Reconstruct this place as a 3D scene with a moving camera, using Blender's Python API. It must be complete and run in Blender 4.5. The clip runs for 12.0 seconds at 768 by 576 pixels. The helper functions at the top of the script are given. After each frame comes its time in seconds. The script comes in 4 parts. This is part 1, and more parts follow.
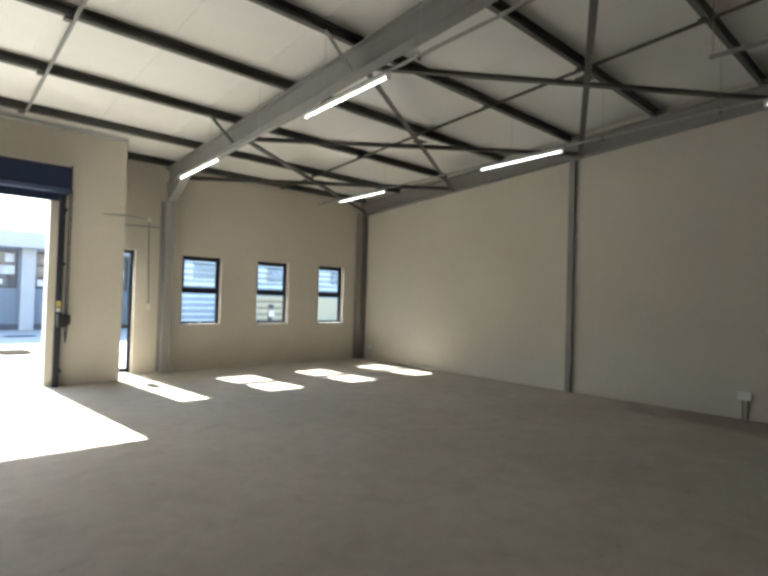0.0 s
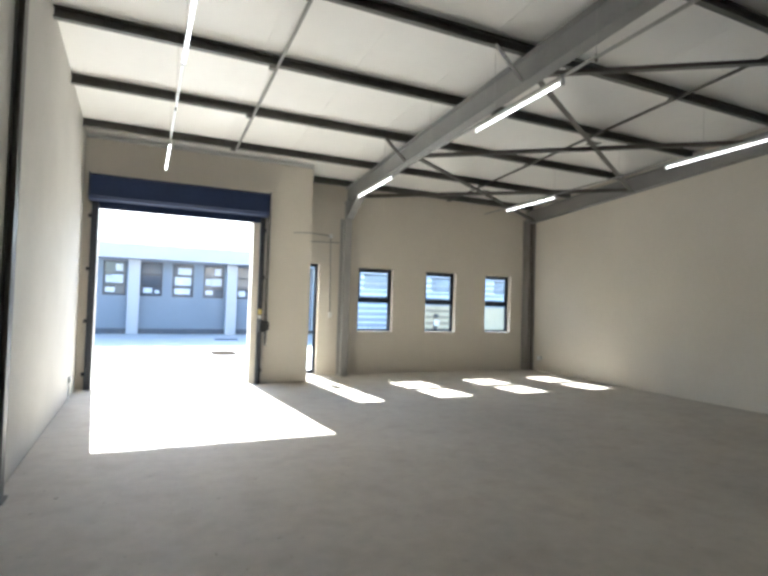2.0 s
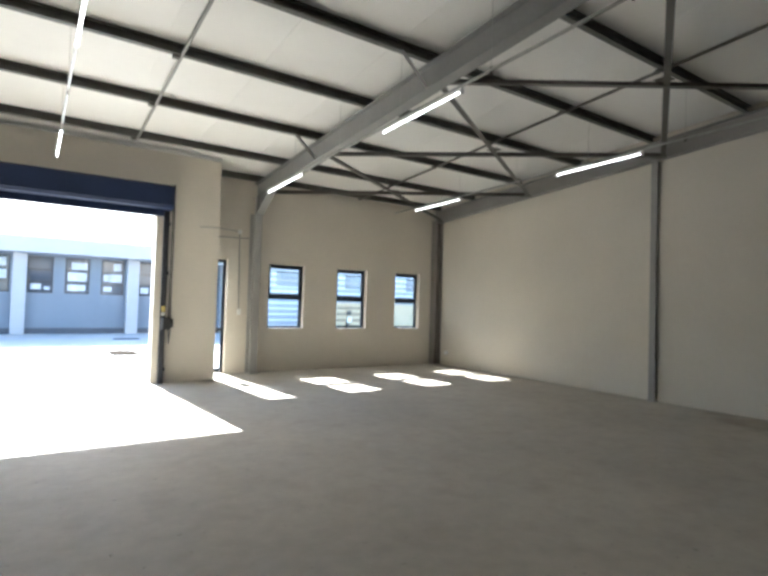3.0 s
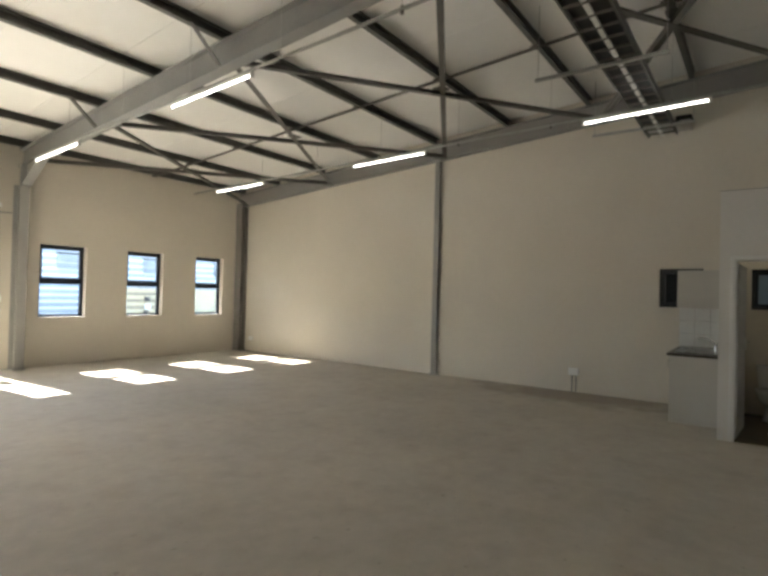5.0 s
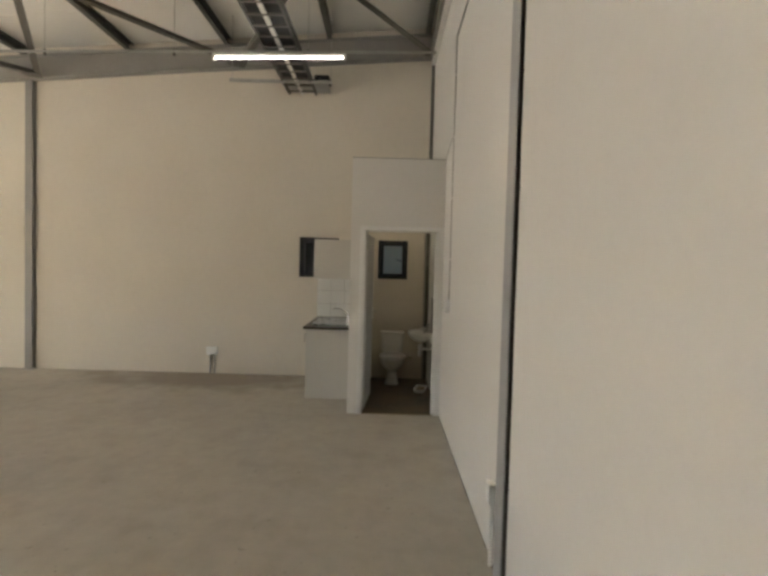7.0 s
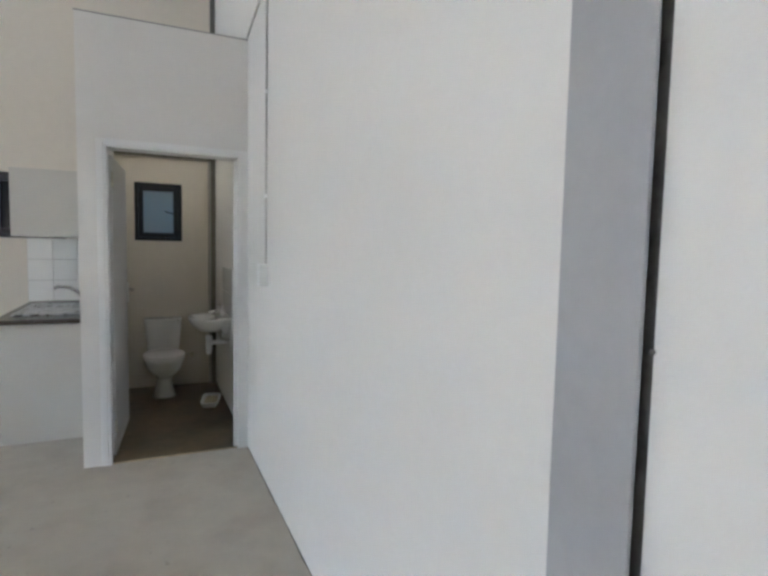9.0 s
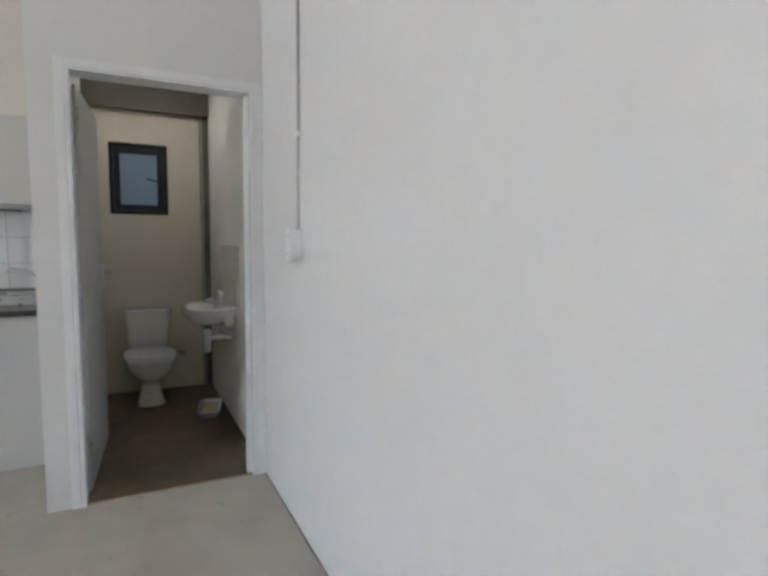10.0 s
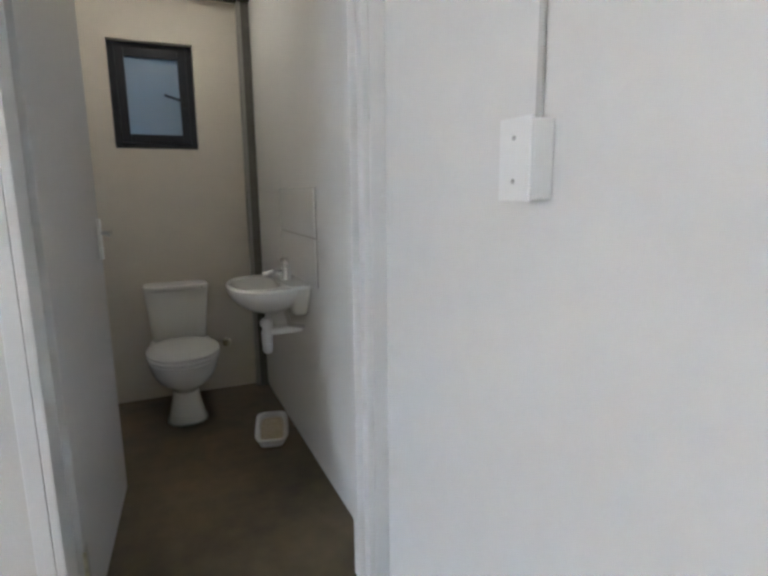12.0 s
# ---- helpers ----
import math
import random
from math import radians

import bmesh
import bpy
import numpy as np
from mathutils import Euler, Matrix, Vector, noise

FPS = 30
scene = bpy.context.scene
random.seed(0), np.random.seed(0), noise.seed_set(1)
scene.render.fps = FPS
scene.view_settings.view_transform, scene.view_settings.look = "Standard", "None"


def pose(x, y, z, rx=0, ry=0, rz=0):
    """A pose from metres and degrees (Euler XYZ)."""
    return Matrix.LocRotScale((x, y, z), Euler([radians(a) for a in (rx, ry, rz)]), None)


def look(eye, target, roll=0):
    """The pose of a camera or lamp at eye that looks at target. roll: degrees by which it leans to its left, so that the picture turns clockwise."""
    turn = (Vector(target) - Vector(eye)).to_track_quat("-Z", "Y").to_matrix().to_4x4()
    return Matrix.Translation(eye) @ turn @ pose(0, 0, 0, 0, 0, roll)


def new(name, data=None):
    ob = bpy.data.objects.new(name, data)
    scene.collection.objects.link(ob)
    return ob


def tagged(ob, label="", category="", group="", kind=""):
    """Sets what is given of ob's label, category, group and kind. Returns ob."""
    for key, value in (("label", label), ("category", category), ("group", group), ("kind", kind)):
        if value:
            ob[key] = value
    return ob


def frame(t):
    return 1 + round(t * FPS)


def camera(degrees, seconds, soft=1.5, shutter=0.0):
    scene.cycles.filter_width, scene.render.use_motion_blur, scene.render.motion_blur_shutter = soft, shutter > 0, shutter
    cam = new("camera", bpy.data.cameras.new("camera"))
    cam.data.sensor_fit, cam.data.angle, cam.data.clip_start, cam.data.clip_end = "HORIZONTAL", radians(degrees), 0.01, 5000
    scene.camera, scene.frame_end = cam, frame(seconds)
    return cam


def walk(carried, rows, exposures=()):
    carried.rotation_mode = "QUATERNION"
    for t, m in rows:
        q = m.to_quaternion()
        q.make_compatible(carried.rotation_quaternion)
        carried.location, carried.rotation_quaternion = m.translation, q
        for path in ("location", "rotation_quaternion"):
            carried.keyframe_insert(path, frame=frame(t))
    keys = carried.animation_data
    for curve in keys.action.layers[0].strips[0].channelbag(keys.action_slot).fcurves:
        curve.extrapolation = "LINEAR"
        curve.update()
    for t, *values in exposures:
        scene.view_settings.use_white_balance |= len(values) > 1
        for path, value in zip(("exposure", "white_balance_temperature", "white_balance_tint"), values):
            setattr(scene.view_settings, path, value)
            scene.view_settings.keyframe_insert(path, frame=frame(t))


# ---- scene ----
cam = camera(72.6, 12.0, soft=3.2)
PATH = [
    (0, (0.043, 0.382, 1.598), (1.389, 1.861, 1.64), 1.7),
    (0.5, (-0.06, 0.351, 1.604), (1.046, 2.016, 1.653), 1.7),
    (1, (-0.148, 0.334, 1.596), (0.786, 2.101, 1.655), 1.6),
    (1.5, (-0.173, 0.343, 1.592), (0.691, 2.146, 1.653), 1.6),
    (2, (-0.142, 0.316, 1.587), (0.693, 2.132, 1.647), 1.8),
    (2.5, (-0.129, 0.251, 1.573), (0.847, 1.996, 1.635), 1.7),
    (4.5, (-0.15, -0.082, 1.569), (1.291, 1.304, 1.608), 1.9),
    (5, (-0.04, -0.112, 1.567), (1.58, 1.06, 1.592), 1.5),
    (5.5, (0.142, -0.071, 1.587), (1.95, 0.783, 1.587), 1.3),
    (6, (0.506, -0.033, 1.661), (2.461, 0.388, 1.633), 1.7),
    (6.5, (0.861, -0.057, 1.637), (2.857, 0.038, 1.568), 1.7),
    (6.7, (1.018, -0.102, 1.655), (3.016, -0.042, 1.58), 1.7),
    (8.3, (2.592, -0.115, 1.5), (4.532, -0.593, 1.404), 0.8),
    (8.5, (2.799, -0.132, 1.501), (4.712, -0.704, 1.381), 1.0),
    (9, (3.344, -0.099, 1.458), (5.16, -0.923, 1.307), 1.2),
    (9.5, (3.83, -0.088, 1.376), (5.601, -1.003, 1.213), 0.8),
    (10, (4.297, -0.068, 1.319), (6.078, -0.959, 1.129), 0.7),
    (10.5, (4.723, -0.081, 1.241), (6.504, -0.955, 0.99), -0.2),
    (11, (5.103, -0.136, 1.213), (6.876, -1.003, 0.891), -0.6),
    (11.5, (5.44, -0.168, 1.221), (7.227, -0.998, 0.877), -0.9),
    (12, (5.743, -0.139, 1.236), (7.543, -0.93, 0.872), -0.6),
]
EXPOSURES = [(0.0, 2.80, 5950, 5), (0.6, 2.93, 5900, 6), (1.5, 3.05, 5700, 7), (2.5, 2.98, 5620, 6), (4.5, 3.01, 6050, 7), (5.5, 3.68, 6500, 8), (6.0, 3.76, 6600, 9), (6.5, 3.92, 6850, 11),
             (6.8, 3.93, 6850, 11), (8.3, 4.38, 5650, 13), (9.0, 4.57, 5400, 11), (10.0, 4.63, 5420, 12), (11.0, 4.70, 5420, 13), (12.0, 4.86, 5450, 13)]
walk(cam, [(t, look(eye, target, roll)) for t, eye, target, roll in PATH], EXPOSURES)

# ---- world and sun ----
SUN_TRAVEL = Vector((0.075, -1.0, -0.70))  # morning sun over the yard, into the entrance
world = bpy.data.worlds.new("world")
scene.world = world
world.use_nodes = True
_nt = world.node_tree
_sky = _nt.nodes.new("ShaderNodeTexSky")
_sky.sky_type = "NISHITA"
_sky.sun_disc = False
_sky.sun_elevation = math.atan2(0.70, math.hypot(0.075, 1.0))
_sky.sun_rotation = math.atan2(-0.075, 1.0)
_nt.links.new(_sky.outputs[0], _nt.nodes["Background"].inputs[0])
_nt.nodes["Background"].inputs[1].default_value = 0.12
sun_data = bpy.data.lights.new("sun", "SUN")
sun_data.energy, sun_data.angle, sun_data.color = 5.0, radians(0.55), (1.0, 0.935, 0.83)
sun = new("sun", sun_data)
sun.matrix_world = look((0, 30, 25), Vector((0, 30, 25)) + SUN_TRAVEL)
TUBE_GLOW = 1.1
BOWL_GLOW = 0.46


# ---- materials ----
def mat(name, colour, rough=0.6, metal=0.0, vary=0.08, scale=3.0, fine=60.0, bump=0.0, bump_scale=80.0, spec=0.5, tint=None, streak=(1, 1, 1)):
    """A painted, cast or metal surface: two scales of tone, uneven gloss and fine relief, in metres."""
    m = bpy.data.materials.new(name)
    m.use_nodes = True
    n, l = m.node_tree.nodes, m.node_tree.links
    b = n["Principled BSDF"]
    geo = n.new("ShaderNodeNewGeometry")
    mp = n.new("ShaderNodeMapping")
    mp.inputs["Scale"].default_value = streak
    l.new(geo.outputs["Position"], mp.inputs["Vector"])
    big, small = n.new("ShaderNodeTexNoise"), n.new("ShaderNodeTexNoise")
    big.inputs["Scale"].default_value, big.inputs["Detail"].default_value = scale, 4
    small.inputs["Scale"].default_value, small.inputs["Detail"].default_value = fine, 3
    l.new(mp.outputs[0], big.inputs["Vector"])
    l.new(mp.outputs[0], small.inputs["Vector"])
    add = n.new("ShaderNodeMath")
    add.operation = "MULTIPLY_ADD"
    add.inputs[1].default_value = 0.45
    l.new(small.outputs["Fac"], add.inputs[0])
    l.new(big.outputs["Fac"], add.inputs[2])
    ramp = n.new("ShaderNodeMapRange")
    ramp.inputs["From Min"].default_value, ramp.inputs["From Max"].default_value = 0.45, 1.0
    l.new(add.outputs[0], ramp.inputs["Value"])
    mix = n.new("ShaderNodeMix")
    mix.data_type = "RGBA"
    lo = [c * (1 - vary) for c in colour]
    hi = [min(1, c * (1 + vary)) for c in (tint or colour)]
    mix.inputs["A"].default_value, mix.inputs["B"].default_value = (*lo, 1), (*hi, 1)
    l.new(ramp.outputs[0], mix.inputs["Factor"])
    l.new(mix.outputs["Result"], b.inputs["Base Color"])
    rr = n.new("ShaderNodeMapRange")
    rr.inputs["To Min"].default_value, rr.inputs["To Max"].default_value = max(0.02, rough - 0.08), min(1, rough + 0.08)
    l.new(big.outputs["Fac"], rr.inputs["Value"])
    l.new(rr.outputs[0], b.inputs["Roughness"])
    b.inputs["Metallic"].default_value = metal
    b.inputs["Specular IOR Level"].default_value = spec
    if bump:
        bn, tex = n.new("ShaderNodeBump"), n.new("ShaderNodeTexNoise")
        tex.inputs["Scale"].default_value, tex.inputs["Detail"].default_value = bump_scale, 5
        l.new(mp.outputs[0], tex.inputs["Vector"])
        bn.inputs["Strength"].default_value, bn.inputs["Distance"].default_value = bump, 0.004
        l.new(tex.outputs["Fac"], bn.inputs["Height"])
        l.new(bn.outputs[0], b.inputs["Normal"])
    return m


def glow(name, colour, strength):
    m = bpy.data.materials.new(name)
    m.use_nodes = True
    b = m.node_tree.nodes["Principled BSDF"]
    b.inputs["Base Color"].default_value = (0.9, 0.9, 0.88, 1)
    b.inputs["Emission Color"].default_value = (*colour, 1)
    b.inputs["Emission Strength"].default_value = strength
    return m


def glass(name, tint):
    """A thin clear pane: see-through, with a mirror coat that grows at a slant."""
    m = bpy.data.materials.new(name)
    m.use_nodes = True
    n, l = m.node_tree.nodes, m.node_tree.links
    n.remove(n["Principled BSDF"])
    clear, gloss, mix, fr = n.new("ShaderNodeBsdfTransparent"), n.new("ShaderNodeBsdfGlossy"), n.new("ShaderNodeMixShader"), n.new("ShaderNodeFresnel")
    clear.inputs[0].default_value = (*tint, 1)
    gloss.inputs["Roughness"].default_value = 0.02
    fr.inputs[0].default_value = 1.5
    l.new(fr.outputs[0], mix.inputs[0])
    l.new(clear.outputs[0], mix.inputs[1])
    l.new(gloss.outputs[0], mix.inputs[2])
    l.new(mix.outputs[0], n["Material Output"].inputs[0])
    return m


def frosted(name, tint):
    m = bpy.data.materials.new(name)
    m.use_nodes = True
    n, l = m.node_tree.nodes, m.node_tree.links
    n.remove(n["Principled BSDF"])
    tr, gloss, mix, tex, bn = n.new("ShaderNodeBsdfTranslucent"), n.new("ShaderNodeBsdfGlossy"), n.new("ShaderNodeMixShader"), n.new("ShaderNodeTexNoise"), n.new("ShaderNodeBump")
    tr.inputs[0].default_value = (*tint, 1)
    gloss.inputs["Roughness"].default_value = 0.28
    tex.inputs["Scale"].default_value = 150
    bn.inputs["Strength"].default_value, bn.inputs["Distance"].default_value = 0.4, 0.002
    l.new(tex.outputs["Fac"], bn.inputs["Height"])
    l.new(bn.outputs[0], gloss.inputs["Normal"])
    mix.inputs[0].default_value = 0.25
    l.new(tr.outputs[0], mix.inputs[1])
    l.new(gloss.outputs[0], mix.inputs[2])
    l.new(mix.outputs[0], n["Material Output"].inputs[0])
    return m


def concrete(name, base, stain, stain_at, rough=0.70):
    """Power-floated concrete: cloudy tone, fine sand, hairline cracks, scattered dirt and one damp stain by the sink."""
    m = mat(name, base, rough=rough, vary=0.14, scale=0.55, fine=8.0, bump=0.12, bump_scale=140, spec=0.22)
    n, l = m.node_tree.nodes, m.node_tree.links
    b = n["Principled BSDF"]
    src = b.inputs["Base Color"].links[0].from_socket
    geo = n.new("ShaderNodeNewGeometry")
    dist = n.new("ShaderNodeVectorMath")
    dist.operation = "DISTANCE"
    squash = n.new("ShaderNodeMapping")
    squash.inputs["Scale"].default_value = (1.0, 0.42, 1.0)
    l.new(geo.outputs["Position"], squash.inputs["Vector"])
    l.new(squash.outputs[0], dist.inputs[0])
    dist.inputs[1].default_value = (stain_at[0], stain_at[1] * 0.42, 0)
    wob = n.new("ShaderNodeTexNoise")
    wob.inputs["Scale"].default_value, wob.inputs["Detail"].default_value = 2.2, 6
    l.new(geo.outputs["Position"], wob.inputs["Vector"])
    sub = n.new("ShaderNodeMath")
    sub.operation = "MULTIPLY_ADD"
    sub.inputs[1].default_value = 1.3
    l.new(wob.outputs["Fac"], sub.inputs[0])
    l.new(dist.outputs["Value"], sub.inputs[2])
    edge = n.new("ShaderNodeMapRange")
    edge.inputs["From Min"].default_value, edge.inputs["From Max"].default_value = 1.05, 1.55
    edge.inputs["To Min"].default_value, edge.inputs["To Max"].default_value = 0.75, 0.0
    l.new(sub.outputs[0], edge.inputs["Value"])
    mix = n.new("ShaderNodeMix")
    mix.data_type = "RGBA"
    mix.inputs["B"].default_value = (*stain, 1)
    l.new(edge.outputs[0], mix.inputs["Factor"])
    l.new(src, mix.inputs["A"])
    # dirt specks
    spk = n.new("ShaderNodeTexNoise")
    spk.inputs["Scale"].default_value, spk.inputs["Detail"].default_value = 14, 2
    l.new(geo.outputs["Position"], spk.inputs["Vector"])
    cut = n.new("ShaderNodeMapRange")
    cut.inputs["From Min"].default_value, cut.inputs["From Max"].default_value = 0.68, 0.78
    cut.inputs["To Max"].default_value = 0.35
    l.new(spk.outputs["Fac"], cut.inputs["Value"])
    mix2 = n.new("ShaderNodeMix")
    mix2.data_type = "RGBA"
    mix2.inputs["B"].default_value = (0.14, 0.12, 0.10, 1)
    l.new(cut.outputs[0], mix2.inputs["Factor"])
    blot = n.new("ShaderNodeTexNoise")
    blot.inputs["Scale"].default_value, blot.inputs["Detail"].default_value = 3.2, 7
    l.new(geo.outputs["Position"], blot.inputs["Vector"])
    worn = n.new("ShaderNodeMapRange")
    worn.inputs["From Min"].default_value, worn.inputs["From Max"].default_value = 0.48, 0.74
    worn.inputs["To Max"].default_value = 0.42
    l.new(blot.outputs["Fac"], worn.inputs["Value"])
    mix3 = n.new("ShaderNodeMix")
    mix3.data_type = "RGBA"
    mix3.inputs["B"].default_value = (0.36, 0.305, 0.25, 1)
    l.new(worn.outputs[0], mix3.inputs["Factor"])
    l.new(mix.outputs["Result"], mix3.inputs["A"])
    l.new(mix3.outputs["Result"], mix2.inputs["A"])
    l.new(mix2.outputs["Result"], b.inputs["Base Color"])
    return m


PLASTER = mat("plaster_paint", (0.66, 0.612, 0.528), rough=0.75, vary=0.04, scale=0.9, fine=14, bump=0.25, bump_scale=90, spec=0.3)
RAW_PLASTER = mat("scuffed_plaster", (0.57, 0.548, 0.505), rough=0.85, vary=0.07, scale=1.4, fine=18, bump=0.5, bump_scale=60, spec=0.2)
WHITE_WALL = mat("white_wall_paint", (0.74, 0.73, 0.70), rough=0.7, vary=0.03, scale=0.8, fine=20, bump=0.15, bump_scale=110, spec=0.3)
ROOF_LINER = mat("roof_liner", (0.89, 0.875, 0.84), rough=0.55, vary=0.025, scale=0.9, fine=7, bump=0.12, bump_scale=5)
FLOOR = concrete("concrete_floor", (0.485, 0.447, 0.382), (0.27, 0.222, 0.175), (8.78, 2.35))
WC_FLOOR = mat("sealed_concrete", (0.098, 0.083, 0.055), rough=0.48, vary=0.26, scale=2.6, fine=11, tint=(0.162, 0.125, 0.074), bump=0.1)
YARD = mat("yard_concrete", (0.50, 0.48, 0.45), rough=0.8, vary=0.1, scale=0.25, fine=6, bump=0.15)
STEEL_GREY = mat("grey_steel_paint", (0.29, 0.288, 0.275), rough=0.5, vary=0.12, scale=2.5, fine=30, bump=0.06)
COLUMN_GREY = mat("column_paint", (0.38, 0.385, 0.395), rough=0.5, vary=0.08, scale=2.0, fine=30, bump=0.06)
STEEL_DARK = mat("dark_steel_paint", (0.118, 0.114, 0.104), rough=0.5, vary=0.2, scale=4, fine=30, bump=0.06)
CORNER_STEEL = mat("brown_grey_steel", (0.235, 0.215, 0.195), rough=0.55, vary=0.12, scale=3, fine=30, bump=0.06)
BEAM_BROWN = mat("brown_grey_beam", (0.105, 0.096, 0.082), rough=0.6, vary=0.15, scale=3, fine=30)
SLIM_GREY = mat("warm_grey_column_paint", (0.285, 0.275, 0.258), rough=0.5, vary=0.1, scale=2.0, fine=30, bump=0.06)
# shade tone of the column slot; the dabs in it share this colour
SLOT = mat("slot_shade_tone", (0.13, 0.125, 0.12), rough=0.9, vary=0.35, scale=14, fine=60, bump=0.3)
CONDUIT_GREY = mat("dull_grey_conduit", (0.27, 0.265, 0.25), rough=0.5, vary=0.1, scale=8)
THRESHOLD = mat("tan_threshold", (0.42, 0.34, 0.22), rough=0.7, vary=0.25, scale=12)
BRACE_STEEL = mat("brace_steel", (0.110, 0.101, 0.090), rough=0.5, vary=0.15, scale=4, fine=30)
GALV = mat("galvanised_steel", (0.42, 0.42, 0.40), rough=0.42, metal=0.7, vary=0.15, scale=9, fine=50)
WHITE_METAL = mat("white_enamel", (0.78, 0.78, 0.75), rough=0.35, vary=0.03, scale=4)
NAVY = mat("navy_powder_coat", (0.011, 0.021, 0.060), rough=0.55, vary=0.15, scale=2, fine=20, spec=0.3)
GUIDE = mat("dark_guide_steel", (0.020, 0.022, 0.030), rough=0.5, vary=0.2, scale=5)
CHARCOAL = mat("charcoal_aluminium", (0.012, 0.014, 0.020), rough=0.4, vary=0.15, scale=6)
YELLOW = mat("yellow_label", (0.72, 0.58, 0.18), rough=0.5)
BLACK_PLASTIC = mat("black_plastic", (0.015, 0.015, 0.015), rough=0.5)
PVC = mat("white_pvc", (0.80, 0.80, 0.78), rough=0.4, vary=0.03, scale=8)
PVC_GREY = mat("grey_pvc", (0.48, 0.47, 0.44), rough=0.5, vary=0.05, scale=8)
CERAMIC = mat("white_ceramic", (0.80, 0.79, 0.75), rough=0.08, vary=0.015, scale=4)
SEAT = mat("seat_plastic", (0.82, 0.81, 0.78), rough=0.18, vary=0.01, scale=4)
CHROME = mat("chrome", (0.75, 0.75, 0.76), rough=0.1, metal=1.0, vary=0.04, scale=10)
STEEL_SINK = mat("sink_steel", (0.55, 0.55, 0.55), rough=0.28, metal=1.0, vary=0.08, scale=20)
MELAMINE = mat("grey_melamine", (0.53, 0.512, 0.465), rough=0.4, vary=0.03, scale=3)
WORKTOP = mat("speckled_worktop", (0.055, 0.045, 0.04), rough=0.25, vary=0.4, scale=60, fine=250)
TILE = mat("white_tile", (0.78, 0.78, 0.76), rough=0.15, vary=0.02, scale=3)
GROUT = mat("tile_grout", (0.40, 0.39, 0.37), rough=0.9, vary=0.1, scale=30)
DOOR_PAINT = mat("door_paint", (0.54, 0.525, 0.505), rough=0.45, vary=0.04, scale=1.2, fine=30)
FRAME_PAINT = mat("frame_paint", (0.74, 0.73, 0.71), rough=0.4, vary=0.03, scale=2)
BRASS = mat("worn_brass", (0.52, 0.48, 0.36), rough=0.35, metal=0.9, vary=0.3, scale=40)
MESH_DARK = mat("dark_ladder_steel", (0.02, 0.02, 0.02), rough=0.6, vary=0.3, scale=12)
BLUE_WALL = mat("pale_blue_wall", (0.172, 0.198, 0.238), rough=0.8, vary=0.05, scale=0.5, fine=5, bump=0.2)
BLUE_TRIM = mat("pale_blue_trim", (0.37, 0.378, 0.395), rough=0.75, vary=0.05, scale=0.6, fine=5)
CLAD_BLUE = mat("blue_grey_cladding", (0.42, 0.445, 0.49), rough=0.55, vary=0.1, scale=0.6, fine=4)
CLAD_CREAM = mat("cream_wall", (0.58, 0.49, 0.33), rough=0.75, vary=0.08, scale=0.7, fine=5)
FAR_GLASS = mat("far_dark_glass", (0.065, 0.075, 0.095), rough=0.06, vary=0.3, scale=1.0)
BLIND = mat("white_blind", (0.84, 0.85, 0.86), rough=0.7, vary=0.06, scale=1)
CLAD_GLASS = mat("hazy_glass", (0.27, 0.30, 0.35), rough=0.1, vary=0.3, scale=1.0)
PLINTH = mat("dark_plinth", (0.085, 0.09, 0.105), rough=0.85, vary=0.2, scale=1)
FAR_BLIND = mat("dim_blind", (0.50, 0.54, 0.60), rough=0.7, vary=0.25, scale=4)
COVER_IRON = mat("rusty_cover", (0.045, 0.038, 0.03), rough=1.0, vary=0.3, scale=8, spec=0.0)
IRON = mat("cast_iron", (0.10, 0.09, 0.08), rough=0.7, vary=0.3, scale=20)
TRAY_BEIGE = mat("tray_lining", (0.42, 0.36, 0.26), rough=0.8, vary=0.2, scale=40)
SKY_BLOCK = mat("grey_render", (0.14, 0.15, 0.17), rough=0.85, vary=0.1, scale=0.5)
CLEAR = glass("clear_glass", (0.93, 0.96, 0.97))
SMOKED = glass("smoked_glass", (0.10, 0.105, 0.11))
FROST = frosted("frosted_glass", (0.22, 0.29, 0.32))
COURSE = mat("brown_course", (0.30, 0.25, 0.18), rough=0.8, vary=0.15, scale=2)
CUBICLE = mat("off_white_cubicle_paint", (0.69, 0.668, 0.632), rough=0.72, vary=0.03, scale=0.8, fine=20, bump=0.15, bump_scale=110, spec=0.3)
PORTAL_GREY = mat("pale_grey_column_paint", (0.345, 0.338, 0.322), rough=0.5, vary=0.08, scale=2.0, fine=30, bump=0.06)
BOXING = mat("grey_boxing_paint", (0.33, 0.318, 0.29), rough=0.6, vary=0.08, scale=3, fine=30)
TUBE = glow("lit_tube", (1.0, 0.97, 0.90), TUBE_GLOW)
BOWL = glow("lit_bowl", (1.0, 0.86, 0.62), BOWL_GLOW)


# ---- building helpers ----
def link(name, bm, material, parent=None, label="", smooth=False):
    bmesh.ops.recalc_face_normals(bm, faces=bm.faces)
    me = bpy.data.meshes.new(name)
    bm.to_mesh(me)
    bm.free()
    me.materials.append(material)
    if smooth:
        for p in me.polygons:
            p.use_smooth = True
        me.set_sharp_from_angle(angle=radians(40))
    ob = new(name, me)
    if parent is not None:
        ob.parent = parent
        ob.matrix_parent_inverse = Matrix.Translation(-parent.location)
    if label:
        ob["label"] = label
    return ob


